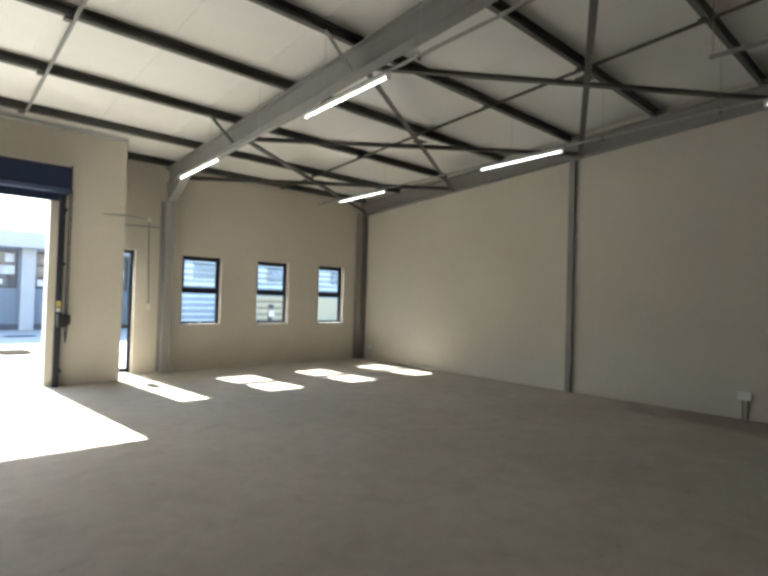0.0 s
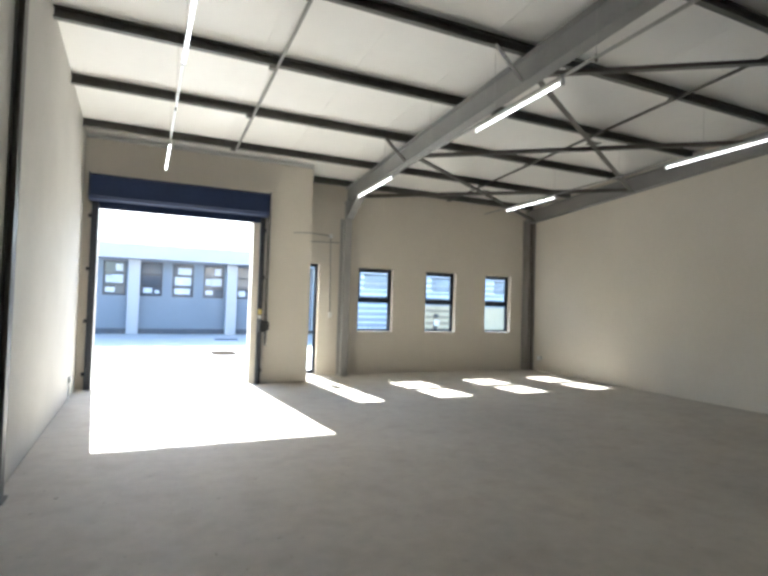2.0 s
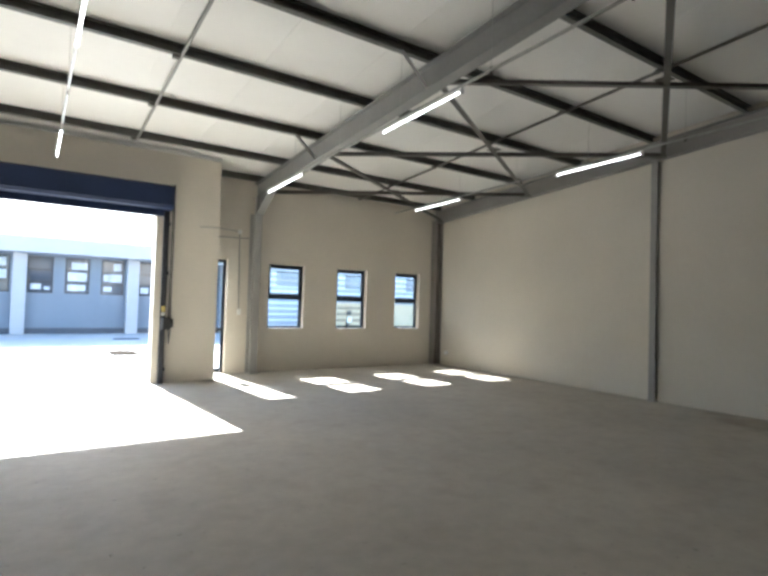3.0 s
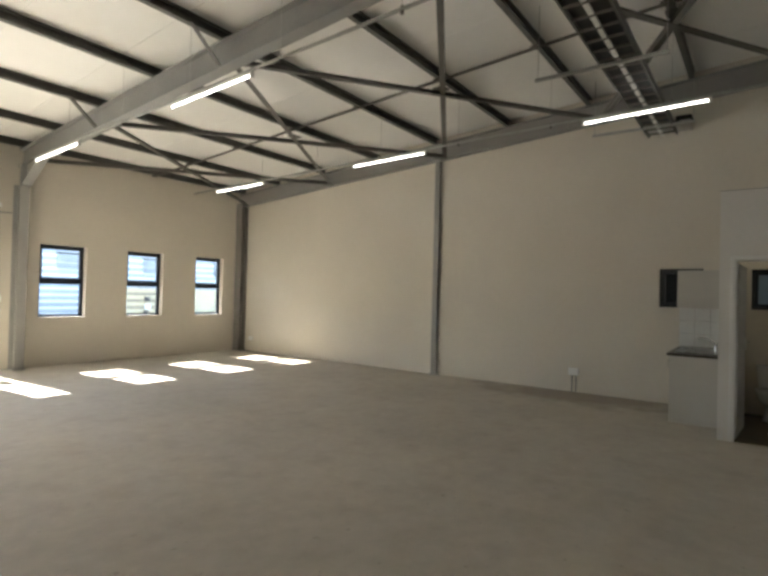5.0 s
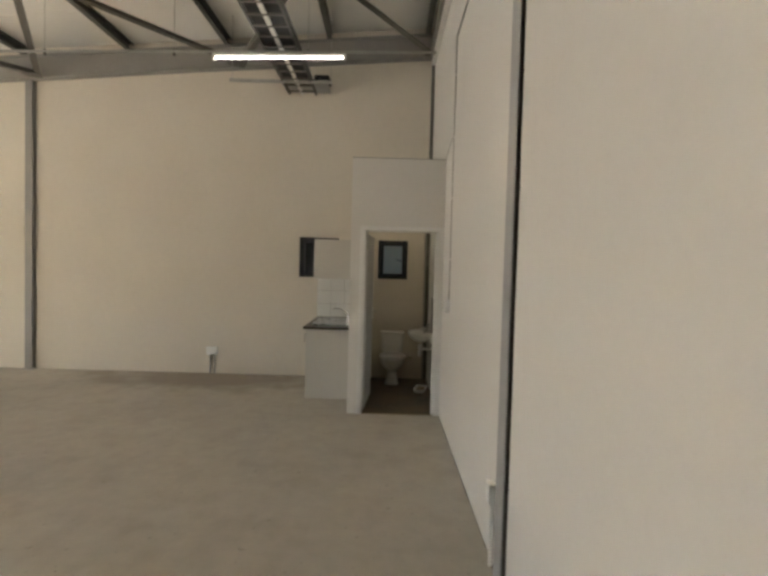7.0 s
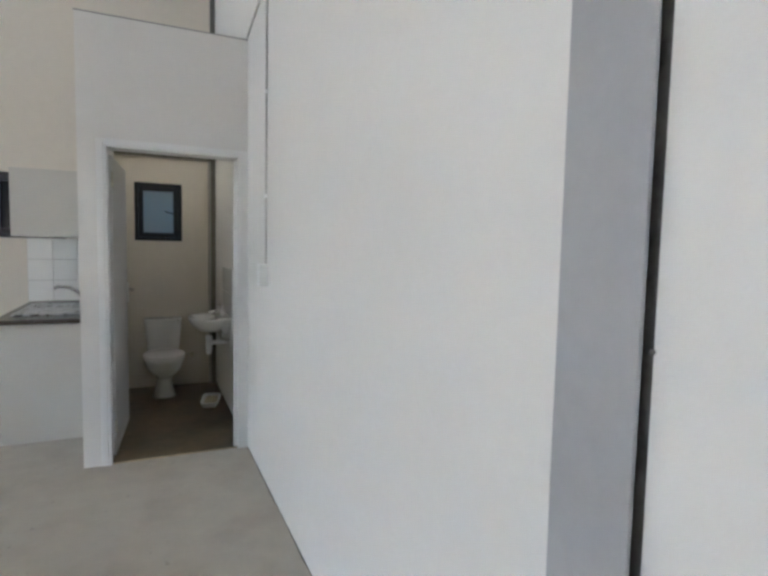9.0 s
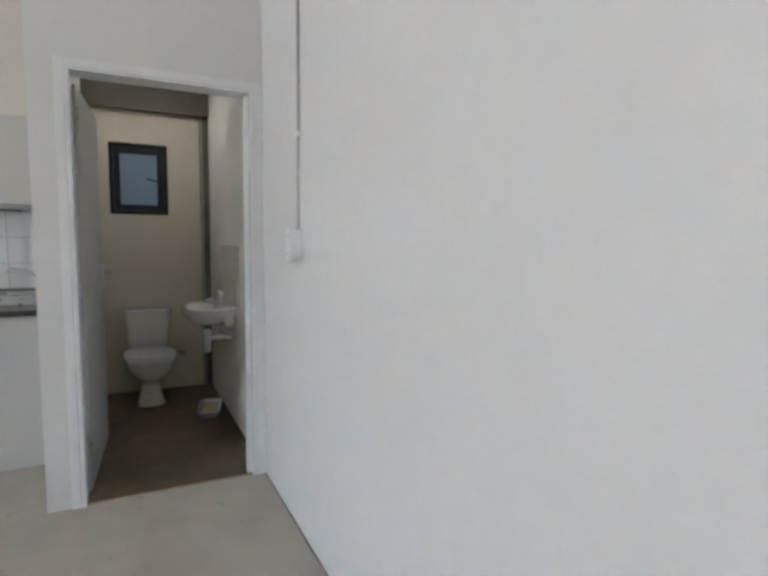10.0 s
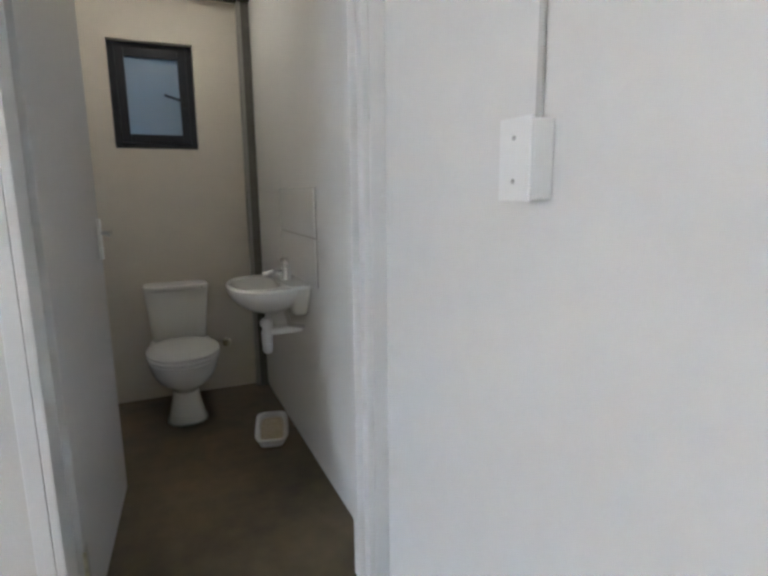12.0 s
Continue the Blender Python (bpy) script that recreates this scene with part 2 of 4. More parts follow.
def part(name, bm, material, parent, label="", smooth=False):
    return link(name, bm, material, parent, label, smooth)


def thing(name, at, label, category, group="", kind=""):
    ob = new(name)
    ob.location = at
    ob.empty_display_size = 0.1
    return tagged(ob, label, category, group, kind)


def box(bm, x0, x1, y0, y1, z0, z1, bevel=0.0, turn=None):
    r = bmesh.ops.create_cube(bm, size=1.0)
    m = Matrix.Translation(((x0 + x1) / 2, (y0 + y1) / 2, (z0 + z1) / 2)) @ Matrix.Diagonal((abs(x1 - x0), abs(y1 - y0), abs(z1 - z0), 1))
    bmesh.ops.transform(bm, matrix=(turn or Matrix()) @ m, verts=r["verts"])
    if bevel:
        edges = list({e for v in r["verts"] for e in v.link_edges})
        bmesh.ops.bevel(bm, geom=edges, offset=bevel, segments=2, profile=0.6, affect="EDGES")
    return bm


def cube(x0, x1, y0, y1, z0, z1, bevel=0.0):
    return box(bmesh.new(), x0, x1, y0, y1, z0, z1, bevel)


def rod(bm, a, b, r, seg=10, r2=None):
    a, b = Vector(a), Vector(b)
    d = b - a
    m = Matrix.Translation((a + b) / 2) @ d.to_track_quat("Z", "Y").to_matrix().to_4x4()
    bmesh.ops.create_cone(bm, cap_ends=True, segments=seg, radius1=r, radius2=r if r2 is None else r2, depth=d.length, matrix=m)
    return bm


def pipe(points, r, seg=10):
    """A round bar or pipe along a line of points, with ball joints at the bends."""
    bm = bmesh.new()
    for a, b in zip(points, points[1:]):
        rod(bm, a, b, r, seg)
    for p in points[1:-1]:
        bmesh.ops.create_uvsphere(bm, u_segments=seg, v_segments=6, radius=r * 1.02, matrix=Matrix.Translation(p))
    return bm


def prism(profile, a, b, up=(0, 0, 1)):
    """A closed profile of (side, up) points swept from a to b."""
    a, b = Vector(a), Vector(b)
    d = (b - a).normalized()
    side = d.cross(Vector(up)).normalized()
    top = side.cross(d)
    bm = bmesh.new()
    rings = [[bm.verts.new(p + side * u + top * v) for u, v in profile] for p in (a, b)]
    n = len(profile)
    for k in range(n):
        bm.faces.new((rings[0][k], rings[0][(k + 1) % n], rings[1][(k + 1) % n], rings[1][k]))
    bm.faces.new(rings[0][::-1])
    bm.faces.new(rings[1])
    return bm


def angle_bar(leg, t):
    return [(0, 0), (leg, 0), (leg, t), (t, t), (t, leg), (0, leg)]


def channel(w, h, lip, t):
    """A lipped C standing on edge."""
    return [(0, 0), (w, 0), (w, lip), (w - t, lip), (w - t, t), (t, t), (t, h - t), (w - t, h - t), (w - t, h - lip), (w, h - lip), (w, h), (0, h)]


def loft(rings, seg=32, close_top=True, close_bottom=True):
    """Rings of (cx, cy, z, rx, ry, power): superellipses stacked into one skin."""
    bm = bmesh.new()
    made = []
    for cx, cy, z, rx, ry, p in rings:
        ring = []
        for k in range(seg):
            a = 2 * math.pi * k / seg
            c, s = math.cos(a), math.sin(a)
            ring.append(bm.verts.new((cx + rx * math.copysign(abs(c) ** (2 / p), c), cy + ry * math.copysign(abs(s) ** (2 / p), s), z)))
        made.append(ring)
    for lo, hi in zip(made, made[1:]):
        for k in range(seg):
            bm.faces.new((lo[k], lo[(k + 1) % seg], hi[(k + 1) % seg], hi[k]))
    if close_bottom:
        bm.faces.new(made[0][::-1])
    if close_top:
        bm.faces.new(made[-1])
    return bm


def slab(axis, inner, outer, u0, u1, z0, top, holes=(), fine=()):
    """A wall with real openings. axis 'y': the wall runs along x. top(u): its upper edge. holes: (u0, u1, z0, z1)."""
    us = sorted({u0, u1, *fine, *[h[0] for h in holes], *[h[1] for h in holes]})
    zs = sorted({z0, *[h[2] for h in holes if h[2] > z0], *[h[3] for h in holes]})
    bm = bmesh.new()
    rows = len(zs)

    def solid(i, k):
        if not (0 <= i < len(us) - 1 and 0 <= k < rows):
            return False
        u = (us[i] + us[i + 1]) / 2
        z = (zs[k] + (zs[k + 1] if k + 1 < rows else 99)) / 2
        return not any(a < u < b and c < z < d for a, b, c, d in holes)

    cache = {}

    def vert(i, k, side):
        if (i, k, side) not in cache:
            w = inner if side == 0 else outer
            z = zs[k] if k < rows else top(us[i])
            cache[i, k, side] = bm.verts.new((us[i], w, z) if axis == "y" else (w, us[i], z))
        return cache[i, k, side]

    for i in range(len(us) - 1):
        for k in range(rows):
            if not solid(i, k):
                continue
            for side in (0, 1):
                bm.faces.new([vert(i, k, side), vert(i + 1, k, side), vert(i + 1, k + 1, side), vert(i, k + 1, side)])
            for (di, dk), (p, q) in {(-1, 0): ((i, k), (i, k + 1)), (1, 0): ((i + 1, k), (i + 1, k + 1)), (0, -1): ((i, k), (i + 1, k)), (0, 1): ((i, k + 1), (i + 1, k + 1))}.items():
                if not solid(i + di, k + dk):
                    bm.faces.new([vert(*p, 0), vert(*q, 0), vert(*q, 1), vert(*p, 1)])
    return bm


def structure(name, bm, material, label, category):
    return tagged(link(name, bm, material), label, category, kind="structure")


# ---- the plan ----
WEST, EAST, SOUTH, NORTH, ENTRY = -1.12, 9.08, -0.75, 11.25, 10.42
OUT_N = 11.46
PITCH = 0.077
PORTAL = 3.92


def rafter_foot(y):
    return 3.885 + (10 - y) * PITCH


def purlin_foot(y):
    return 4.225 + (10 - y) * PITCH


def liner(y):
    return 4.358 + (10 - y) * PITCH


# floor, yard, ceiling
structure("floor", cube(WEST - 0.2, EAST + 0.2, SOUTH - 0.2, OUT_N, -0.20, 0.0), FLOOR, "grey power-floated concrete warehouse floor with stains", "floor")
_bm = bmesh.new()
bmesh.ops.create_grid(_bm, x_segments=8, y_segments=8, size=600, matrix=Matrix.Translation((0, 0, -0.03)))
structure("ground", _bm, YARD, "sunlit pale concrete yard outside the entrance", "ground")

_bm = bmesh.new()
PANEL = 1.17
_x = WEST - 0.15
while _x < EAST + 0.2:
    _x1 = min(_x + PANEL - 0.007, EAST + 0.25)
    _v = [_bm.verts.new(p) for p in ((_x, SOUTH - 0.3, liner(SOUTH - 0.3)), (_x1, SOUTH - 0.3, liner(SOUTH - 0.3)), (_x1, 12.0, liner(12.0)), (_x, 12.0, liner(12.0)))]
    _f = _bm.faces.new(_v)
    _e = bmesh.ops.extrude_face_region(_bm, geom=[_f])
    bmesh.ops.translate(_bm, vec=(0, 0, 0.007), verts=[g for g in _e["geom"] if isinstance(g, bmesh.types.BMVert)])
    _x += PANEL
_v = [_bm.verts.new(p) for p in ((WEST - 0.2, SOUTH - 0.3, liner(SOUTH - 0.3)+ 0.009), (EAST + 0.3, SOUTH - 0.3, liner(SOUTH - 0.3)+ 0.009), (EAST + 0.3, 12.0, liner(12.0)+ 0.009), (WEST - 0.2, 12.0, liner(12.0)+ 0.009))]
_f = _bm.faces.new(_v)
_e = bmesh.ops.extrude_face_region(_bm, geom=[_f])
bmesh.ops.translate(_bm, vec=(0, 0, 0.06), verts=[g for g in _e["geom"] if isinstance(g, bmesh.types.BMVert)])
structure("ceiling", _bm, ROOF_LINER, "white insulated roof lining above dark steel purlins", "ceiling")

# walls
WINDOWS = [(4.25, 5.12), (5.98, 6.83), (7.70, 8.50)]
W_SILL, W_HEAD = 0.94, 2.385
DOOR_N = (2.45, 3.33, 0.0, 2.42)
structure("wall_north", slab("y", NORTH, OUT_N, 2.40, EAST + 0.2, -0.05, lambda u: liner(NORTH) + 0.02, [(a, b, W_SILL, W_HEAD) for a, b in WINDOWS] + [(DOOR_N[0], DOOR_N[1], -0.1, DOOR_N[3])]), PLASTER, "cream plastered wall with three small windows", "wall")
GATE = (-0.885, 1.728, -0.1, 3.085)
structure("wall_entrance", slab("y", ENTRY, ENTRY + 0.30, WEST - 0.2, 2.87, -0.05, lambda u: liner(ENTRY) + 0.02, [GATE]), PLASTER, "cream plastered wall round the roller shutter opening", "wall")
structure("wall_return", cube(2.20, 2.40, ENTRY + 0.30, OUT_N, -0.05, liner(11.2) + 0.03), PLASTER, "short plastered return wall behind the pier", "wall")
structure("wall_west", slab("x", WEST, WEST - 0.2, SOUTH - 0.2, ENTRY, -0.05, lambda u: liner(u) + 0.02), RAW_PLASTER, "rough white plastered side wall", "wall")
KITCHEN_WIN = (0.60, 1.19, 1.485, 2.08)
WC_WIN = (-0.428, 0.011, 1.487, 2.062)
structure("wall_east", slab("x", EAST, EAST + 0.2, SOUTH, NORTH, -0.05, lambda u: liner(u) + 0.02, [KITCHEN_WIN, WC_WIN]), PLASTER, "tall cream painted side wall", "wall")
structure("wall_south", slab("y", SOUTH, SOUTH - 0.2, WEST, EAST + 0.2, -0.05, lambda u: liner(SOUTH) + 0.02, [(3.851, 4.018, -0.1, rafter_foot(SOUTH) - 0.01)]), WHITE_WALL, "tall white painted wall behind the column", "wall")

# toilet cubicle
FRONT, SIDE, LID = 7.12, 0.29, 2.86
WC_DOOR = (-0.70, 0.146, -0.1, 2.070)
structure("wall_toilet_front", slab("x", FRONT, FRONT + 0.11, SOUTH + 0.002, SIDE, 0.0, lambda u: LID, [WC_DOOR]), CUBICLE, "white cubicle wall with the toilet doorway", "wall")
structure("wall_toilet_side", cube(FRONT + 0.11, EAST, SIDE - 0.11, SIDE, 0.0, LID), CUBICLE, "white cubicle wall beside the kitchen counter", "wall")
structure("ceiling_toilet", cube(FRONT + 0.11, EAST, SOUTH, SIDE - 0.11, 2.52, LID - 0.004), WHITE_WALL, "white ceiling of the toilet cubicle", "ceiling")
structure("floor_toilet", cube(FRONT + 0.012, EAST, SOUTH, SIDE - 0.11, -0.01, 0.006), WC_FLOOR, "dark brown sealed concrete toilet floor", "floor")
structure("trim_threshold", cube(FRONT + 0.001, FRONT + 0.0115, WC_DOOR[0] + 0.024, WC_DOOR[1] - 0.024, -0.005, 0.007), THRESHOLD, "thin tan edge of the toilet floor in the doorway", "threshold")
structure("trim_cubicle_edge", cube(FRONT - 0.003, FRONT + 0.11, SOUTH + 0.003, SIDE + 0.003, LID + 0.0005, LID + 0.008), CONDUIT_GREY, "thin grey edge along the top of the cubicle wall", "edge strip")
structure("trim_toilet_beam", cube(8.98, EAST, SOUTH, SIDE - 0.11, 2.312, 2.522), BEAM_BROWN, "brown-grey steel beam below the toilet ceiling", "beam")


# ---- steel frame ----
def steel_column(name, at, width, depth, height, facing, material, label, group="", flange=0.012):
    """An H column: two flanges across the facing direction and a web. at: the middle of its room-side flange's face, on the floor."""
    ob = thing(name, at, label, "column", group)
    turn = Matrix.Translation(at) @ Matrix.Rotation(facing, 4, "Z")
    for a, b in ((-flange, 0.0), (-depth, -depth + flange)):
        part("flange", box(bmesh.new(), -width / 2, width / 2, a, b, 0.0, height, 0.002, turn), material, ob)
    part("web", box(bmesh.new(), -0.005, 0.005, -depth + flange, -flange, 0.0, height, 0, turn), material, ob)
    part("base_plate", box(bmesh.new(), -width / 2 - 0.03, width / 2 + 0.03, -depth - 0.0, 0.025, 0.0, 0.012, 0, turn), material, ob)
    return ob


# facing: turn about z that carries +y (out of the wall) to the room
steel_column("steel_column", (PORTAL - 0.065, NORTH - 0.30, 0), 0.165, 0.295, rafter_foot(NORTH) - 0.35, math.pi, PORTAL_GREY, "grey painted steel portal column against the plastered wall", "portal columns")
# the portal column on the white wall: its flange stands proud of the plaster, the web lies in a recess
_c = thing("steel_column", (3.942, SOUTH, 0), "grey painted steel column set into a recess of the white wall", "column", "portal columns")
part("flange", cube(3.853, 4.014, SOUTH + 0.020, SOUTH + 0.028, 0.0, rafter_foot(SOUTH), 0.002), COLUMN_GREY, _c)
# web and recess back coloured dark for the shade beside the flange
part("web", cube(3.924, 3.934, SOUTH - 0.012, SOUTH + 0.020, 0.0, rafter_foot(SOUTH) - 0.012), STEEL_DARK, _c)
part("recess_shade", cube(3.852, 4.017, SOUTH - 0.045, SOUTH - 0.012, 0.0, rafter_foot(SOUTH) - 0.012), SLOT, _c, "dark strip painted for the shade in the recess")
# unseen plate added outside the cut-out to stop daylight leaking through
part("leak_plate", cube(3.70, 4.18, SOUTH - 0.225, SOUTH - 0.202, -0.05, rafter_foot(SOUTH)), STEEL_DARK, _c)
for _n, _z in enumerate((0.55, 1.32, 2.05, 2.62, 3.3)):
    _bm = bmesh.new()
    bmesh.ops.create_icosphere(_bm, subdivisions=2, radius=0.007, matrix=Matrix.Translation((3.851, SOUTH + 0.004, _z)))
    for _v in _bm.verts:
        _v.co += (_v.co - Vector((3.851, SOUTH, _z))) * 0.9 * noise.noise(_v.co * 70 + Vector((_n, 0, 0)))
    part("slot_dab", _bm, SLOT, _c, "dark dab in the joint")
steel_column("steel_column", (EAST - 0.075, 5.18, 0), 0.112, 0.073, rafter_foot(5.18) + 0.05, math.pi / 2, SLIM_GREY, "slim grey steel column on the tall side wall", "wall columns")
steel_column("steel_column", (EAST - 0.205, NORTH - 0.122, 0), 0.24, 0.20, rafter_foot(NORTH) + 0.08, math.pi / 2, CORNER_STEEL, "brown-grey steel corner column beside the windows", "wall columns")
steel_column("steel_column", (WEST + 0.065, 5.15, 0), 0.13, 0.063, purlin_foot(5.15), -math.pi / 2, STEEL_DARK, "dark steel column on the plastered side wall", "wall columns")
steel_column("steel_column", (EAST - 0.05, SOUTH + 0.024, 0), 0.046, 0.048, rafter_foot(SOUTH) + 0.1, math.pi / 2, STEEL_DARK, "dark steel corner column passing through the toilet", "wall columns")


def rafter(x, y0, y1, width, depth, material, label):
    ob = thing("roof_rafter", (x, y1, rafter_foot(y1)), label, "rafter", "roof rafters")
    for lo in (0.0, depth - 0.014):
        part("flange", prism([(-width / 2, lo), (width / 2, lo), (width / 2, lo + 0.014), (-width / 2, lo + 0.014)], (x, y1, rafter_foot(y1)), (x, y0, rafter_foot(y0))), material, ob)
    part("web", prism([(-0.006, 0.014), (0.006, 0.014), (0.006, depth - 0.014), (-0.006, depth - 0.014)], (x, y1, rafter_foot(y1)), (x, y0, rafter_foot(y0))), material, ob)
    return ob


_main = rafter(PORTAL, SOUTH + 0.01, NORTH - 0.005, 0.17, 0.328, STEEL_GREY, "deep grey steel portal rafter spanning the hall")
HAUNCH = PORTAL - 0.045
_bm = bmesh.new()
_hy = [(NORTH - 0.005, 3.42), (10.93, 3.42), (10.20, rafter_foot(10.2)), (NORTH - 0.005, rafter_foot(NORTH))]
_r = [[_bm.verts.new((HAUNCH + u, y, z)) for y, z in _hy] for u in (-0.006, 0.006)]
for k in range(4):
    _bm.faces.new((_r[0][k], _r[0][(k + 1) % 4], _r[1][(k + 1) % 4], _r[1][k]))
_bm.faces.new(_r[0])
_bm.faces.new(_r[1][::-1])
part("haunch_web", _bm, STEEL_GREY, _main)
part("haunch_flange", prism([(-0.083, 0), (0.083, 0), (0.083, 0.013), (-0.083, 0.013)], (HAUNCH, 10.95, 3.41), (HAUNCH, 10.18, rafter_foot(10.18) - 0.012)), STEEL_GREY, _main)
part("end_plate", cube(HAUNCH - 0.085, HAUNCH + 0.085, 10.935, 10.952, 3.40, rafter_foot(10.95)), STEEL_GREY, _main)
rafter(EAST - 0.085, SOUTH + 0.01, NORTH - 0.005, 0.15, 0.328, SLIM_GREY, "grey steel rafter along the top of the side wall")

PURLINS = [-0.60, 0.82, 2.31, 3.75, 5.25, 6.74, 8.28, 9.80, 11.12]
for _y in PURLINS:
    _z = purlin_foot(_y)
    _w0 = WEST + 0.004 if _y < ENTRY else 2.404
    _o = thing("roof_purlin", (_w0, _y - 0.03, _z), "dark lipped steel purlin under the white roof lining", "purlin", "roof purlins")
    _e0, _e1 = (_w0, _y - 0.03, _z), (EAST - 0.006, _y - 0.03, _z)
    for _n, (_u0, _u1, _v0, _v1) in (("web", (-0.035, -0.031, 0.004, 0.124)), ("flange", (-0.035, 0.035, 0.0, 0.004)), ("flange", (-0.035, 0.035, 0.124, 0.128)), ("lip", (0.031, 0.035, 0.004, 0.022)), ("lip", (0.031, 0.035, 0.106, 0.124))):
        part(_n, prism([(_u0, _v0), (_u1, _v0), (_u1, _v1), (_u0, _v1)], _e0, _e1), STEEL_DARK, _o)
tagged(link("eaves_channel", prism(channel(0.05, 0.06, 0.015, 0.004), (WEST + 0.01, ENTRY - 0.03, purlin_foot(ENTRY) + 0.05), (2.86, ENTRY - 0.03, purlin_foot(ENTRY) + 0.05)), WHITE_METAL), "pale steel channel along the top of the entrance wall", "channel")

PORTAL_NODES = [11.22, 8.40, 5.30, 2.35, -0.66]
EAST_NODES = [10.92, 7.98, 5.02, 2.10, -0.66]
for _k in range(4):
    _a, _b = PORTAL_NODES[_k], PORTAL_NODES[_k + 1]
    _ea, _eb = EAST_NODES[_k], EAST_NODES[_k + 1]
    for _p, _q, _d0, _d1 in ((_a, _eb, 0.13, 0.01), (_b, _ea, 0.17, 0.00)):
        _s = Vector((PORTAL + 0.09, _p, rafter_foot(_p) + _d0))
        _t = Vector((EAST - 0.17, _q, rafter_foot(_q) + _d1))
        _o = thing("roof_brace", _s, "dark steel angle brace crossing under the roof", "brace", "roof braces")
        part("angle", prism(angle_bar(0.08, 0.008), _s, _t), BRACE_STEEL, _o)
        for _e, _in in ((_s, _t - _s), (_t, _s - _t)):
            _d = _in.normalized()
            _g = bmesh.new()
            box(_g, -0.005, 0.16, -0.05, 0.09, -0.008, 0.0, 0.0, Matrix.Translation(_e) @ _d.to_track_quat("X", "Z").to_matrix().to_4x4())
            part("gusset", _g, BRACE_STEEL, _o)
    _mid = (_s + _t) / 2
    part("crossing_plate", cube(_mid.x - 0.09, _mid.x + 0.09, _mid.y - 0.10, _mid.y + 0.08, _mid.z + 0.082, _mid.z + 0.090), BRACE_STEEL, _o)

for _x, _hi in ((6.52, 10.9), (1.24, 10.38)):
    _o = thing("sag_rod_line", (_x, _hi, purlin_foot(_hi)), "thin grey steel sag bar line tying the purlins", "sag bar", "sag bars")
    _ys = [y for y in PURLINS if y < _hi + 0.4]
    for _p, _q in zip(_ys, _ys[1:]):
        part("bar", prism(angle_bar(0.032, 0.004), (_x, _p, purlin_foot(_p) - 0.012), (_x, _q, purlin_foot(_q) - 0.012)), BRACE_STEEL if _x > 3 else CONDUIT_GREY, _o)
    for _p in _ys:
        part("cleat", cube(_x - 0.085, _x - 0.004, _p - 0.04, _p + 0.04, purlin_foot(_p) - 0.03, purlin_foot(_p) - 0.002), BRACE_STEEL, _o)

for _y in (2.31, 5.25, 8.28):
    _s = Vector((3.40, _y - 0.045, purlin_foot(_y) + 0.005))
    _t = Vector((PORTAL - 0.125, _y - 0.045, rafter_foot(_y) - 0.01))
    tagged(link("fly_brace", prism(angle_bar(0.058, 0.006), _s, _t), BRACE_STEEL), "short steel fly brace from purlin to rafter", "brace", "fly braces")

# grey beam and white trunking along the top of the white wall
tagged(link("wall_beam", cube(PORTAL + 0.09, EAST - 0.10, SOUTH, SOUTH + 0.09, 4.70, 4.82, 0.006), SLIM_GREY), "grey steel beam along the top of the white wall", "beam")
tagged(link("cable_trunking", cube(WEST + 0.2, EAST - 0.12, SOUTH, SOUTH + 0.06, 4.60, 4.68, 0.006), PVC), "white cable trunking high on the white wall", "trunking")


tagged(link("pipe_boxing", cube(EAST - 0.055, EAST - 0.001, SOUTH + 0.049, SOUTH + 0.070, 0.006, 2.311, 0.004), BOXING), "grey boxed pipe in the corner of the toilet", "pipe boxing")


# ---- fluorescent lights ----
def light_row(x, y_hi, y_lo, height, pairs, group="suspended light rows"):
    """A suspended conduit with batten lights. height(y): its level."""
    ob = thing("conduit_run", (x, y_hi, height(y_hi)), "thin white conduit run carrying batten lights below the roof", "conduit", group)
    part("conduit", prism([(-0.012, 0), (0.012, 0), (0.012, 0.024), (-0.012, 0.024)], (x, y_hi, height(y_hi) + 0.045), (x, y_lo, height(y_lo) + 0.045)), GALV, ob)
    for y in [p for p in PURLINS if y_lo < p < y_hi + 0.2]:
        part("wire", rod(bmesh.new(), (x, y, height(y) + 0.05), (x, y, purlin_foot(y) + 0.01), 0.0022, 6), GALV, ob)
        part("clip", cube(x - 0.009, x + 0.009, y - 0.012, y + 0.012, height(y) + 0.012, height(y) + 0.085, 0.002), BRACE_STEEL, ob)
    for a, b in pairs:
        lamp = thing("batten_light", (x, a, height(a)), "lit white fluorescent batten hung below the roof", "ceiling light", "batten lights")
        part("body", prism([(-0.017, 0.010), (0.017, 0.010), (0.014, 0.038), (-0.014, 0.038)], (x, a, height(a)), (x, b, height(b))), WHITE_METAL, lamp)
        part("tube", rod(bmesh.new(), (x, a - 0.03, height(a) - 0.008), (x, b + 0.03, height(b) - 0.006), 0.009, 12), TUBE, lamp, "glowing tube")
        for y, s in ((a, -1), (b, 1)):
            part("end_cap", cube(x - 0.019, x + 0.019, y + s * 0.032, y, height(y) - 0.034, height(y) + 0.014, 0.003), WHITE_METAL, lamp)


light_row(0.11, 9.6, -0.6, lambda y: 3.66 + (9.42 - y) * 0.02, [(9.44, 7.94), (5.42, 3.92)])
light_row(3.46, 9.6, -0.6, lambda y: 3.59 + (9.42 - y) * 0.037, [(9.43, 7.93), (5.62, 4.15)])
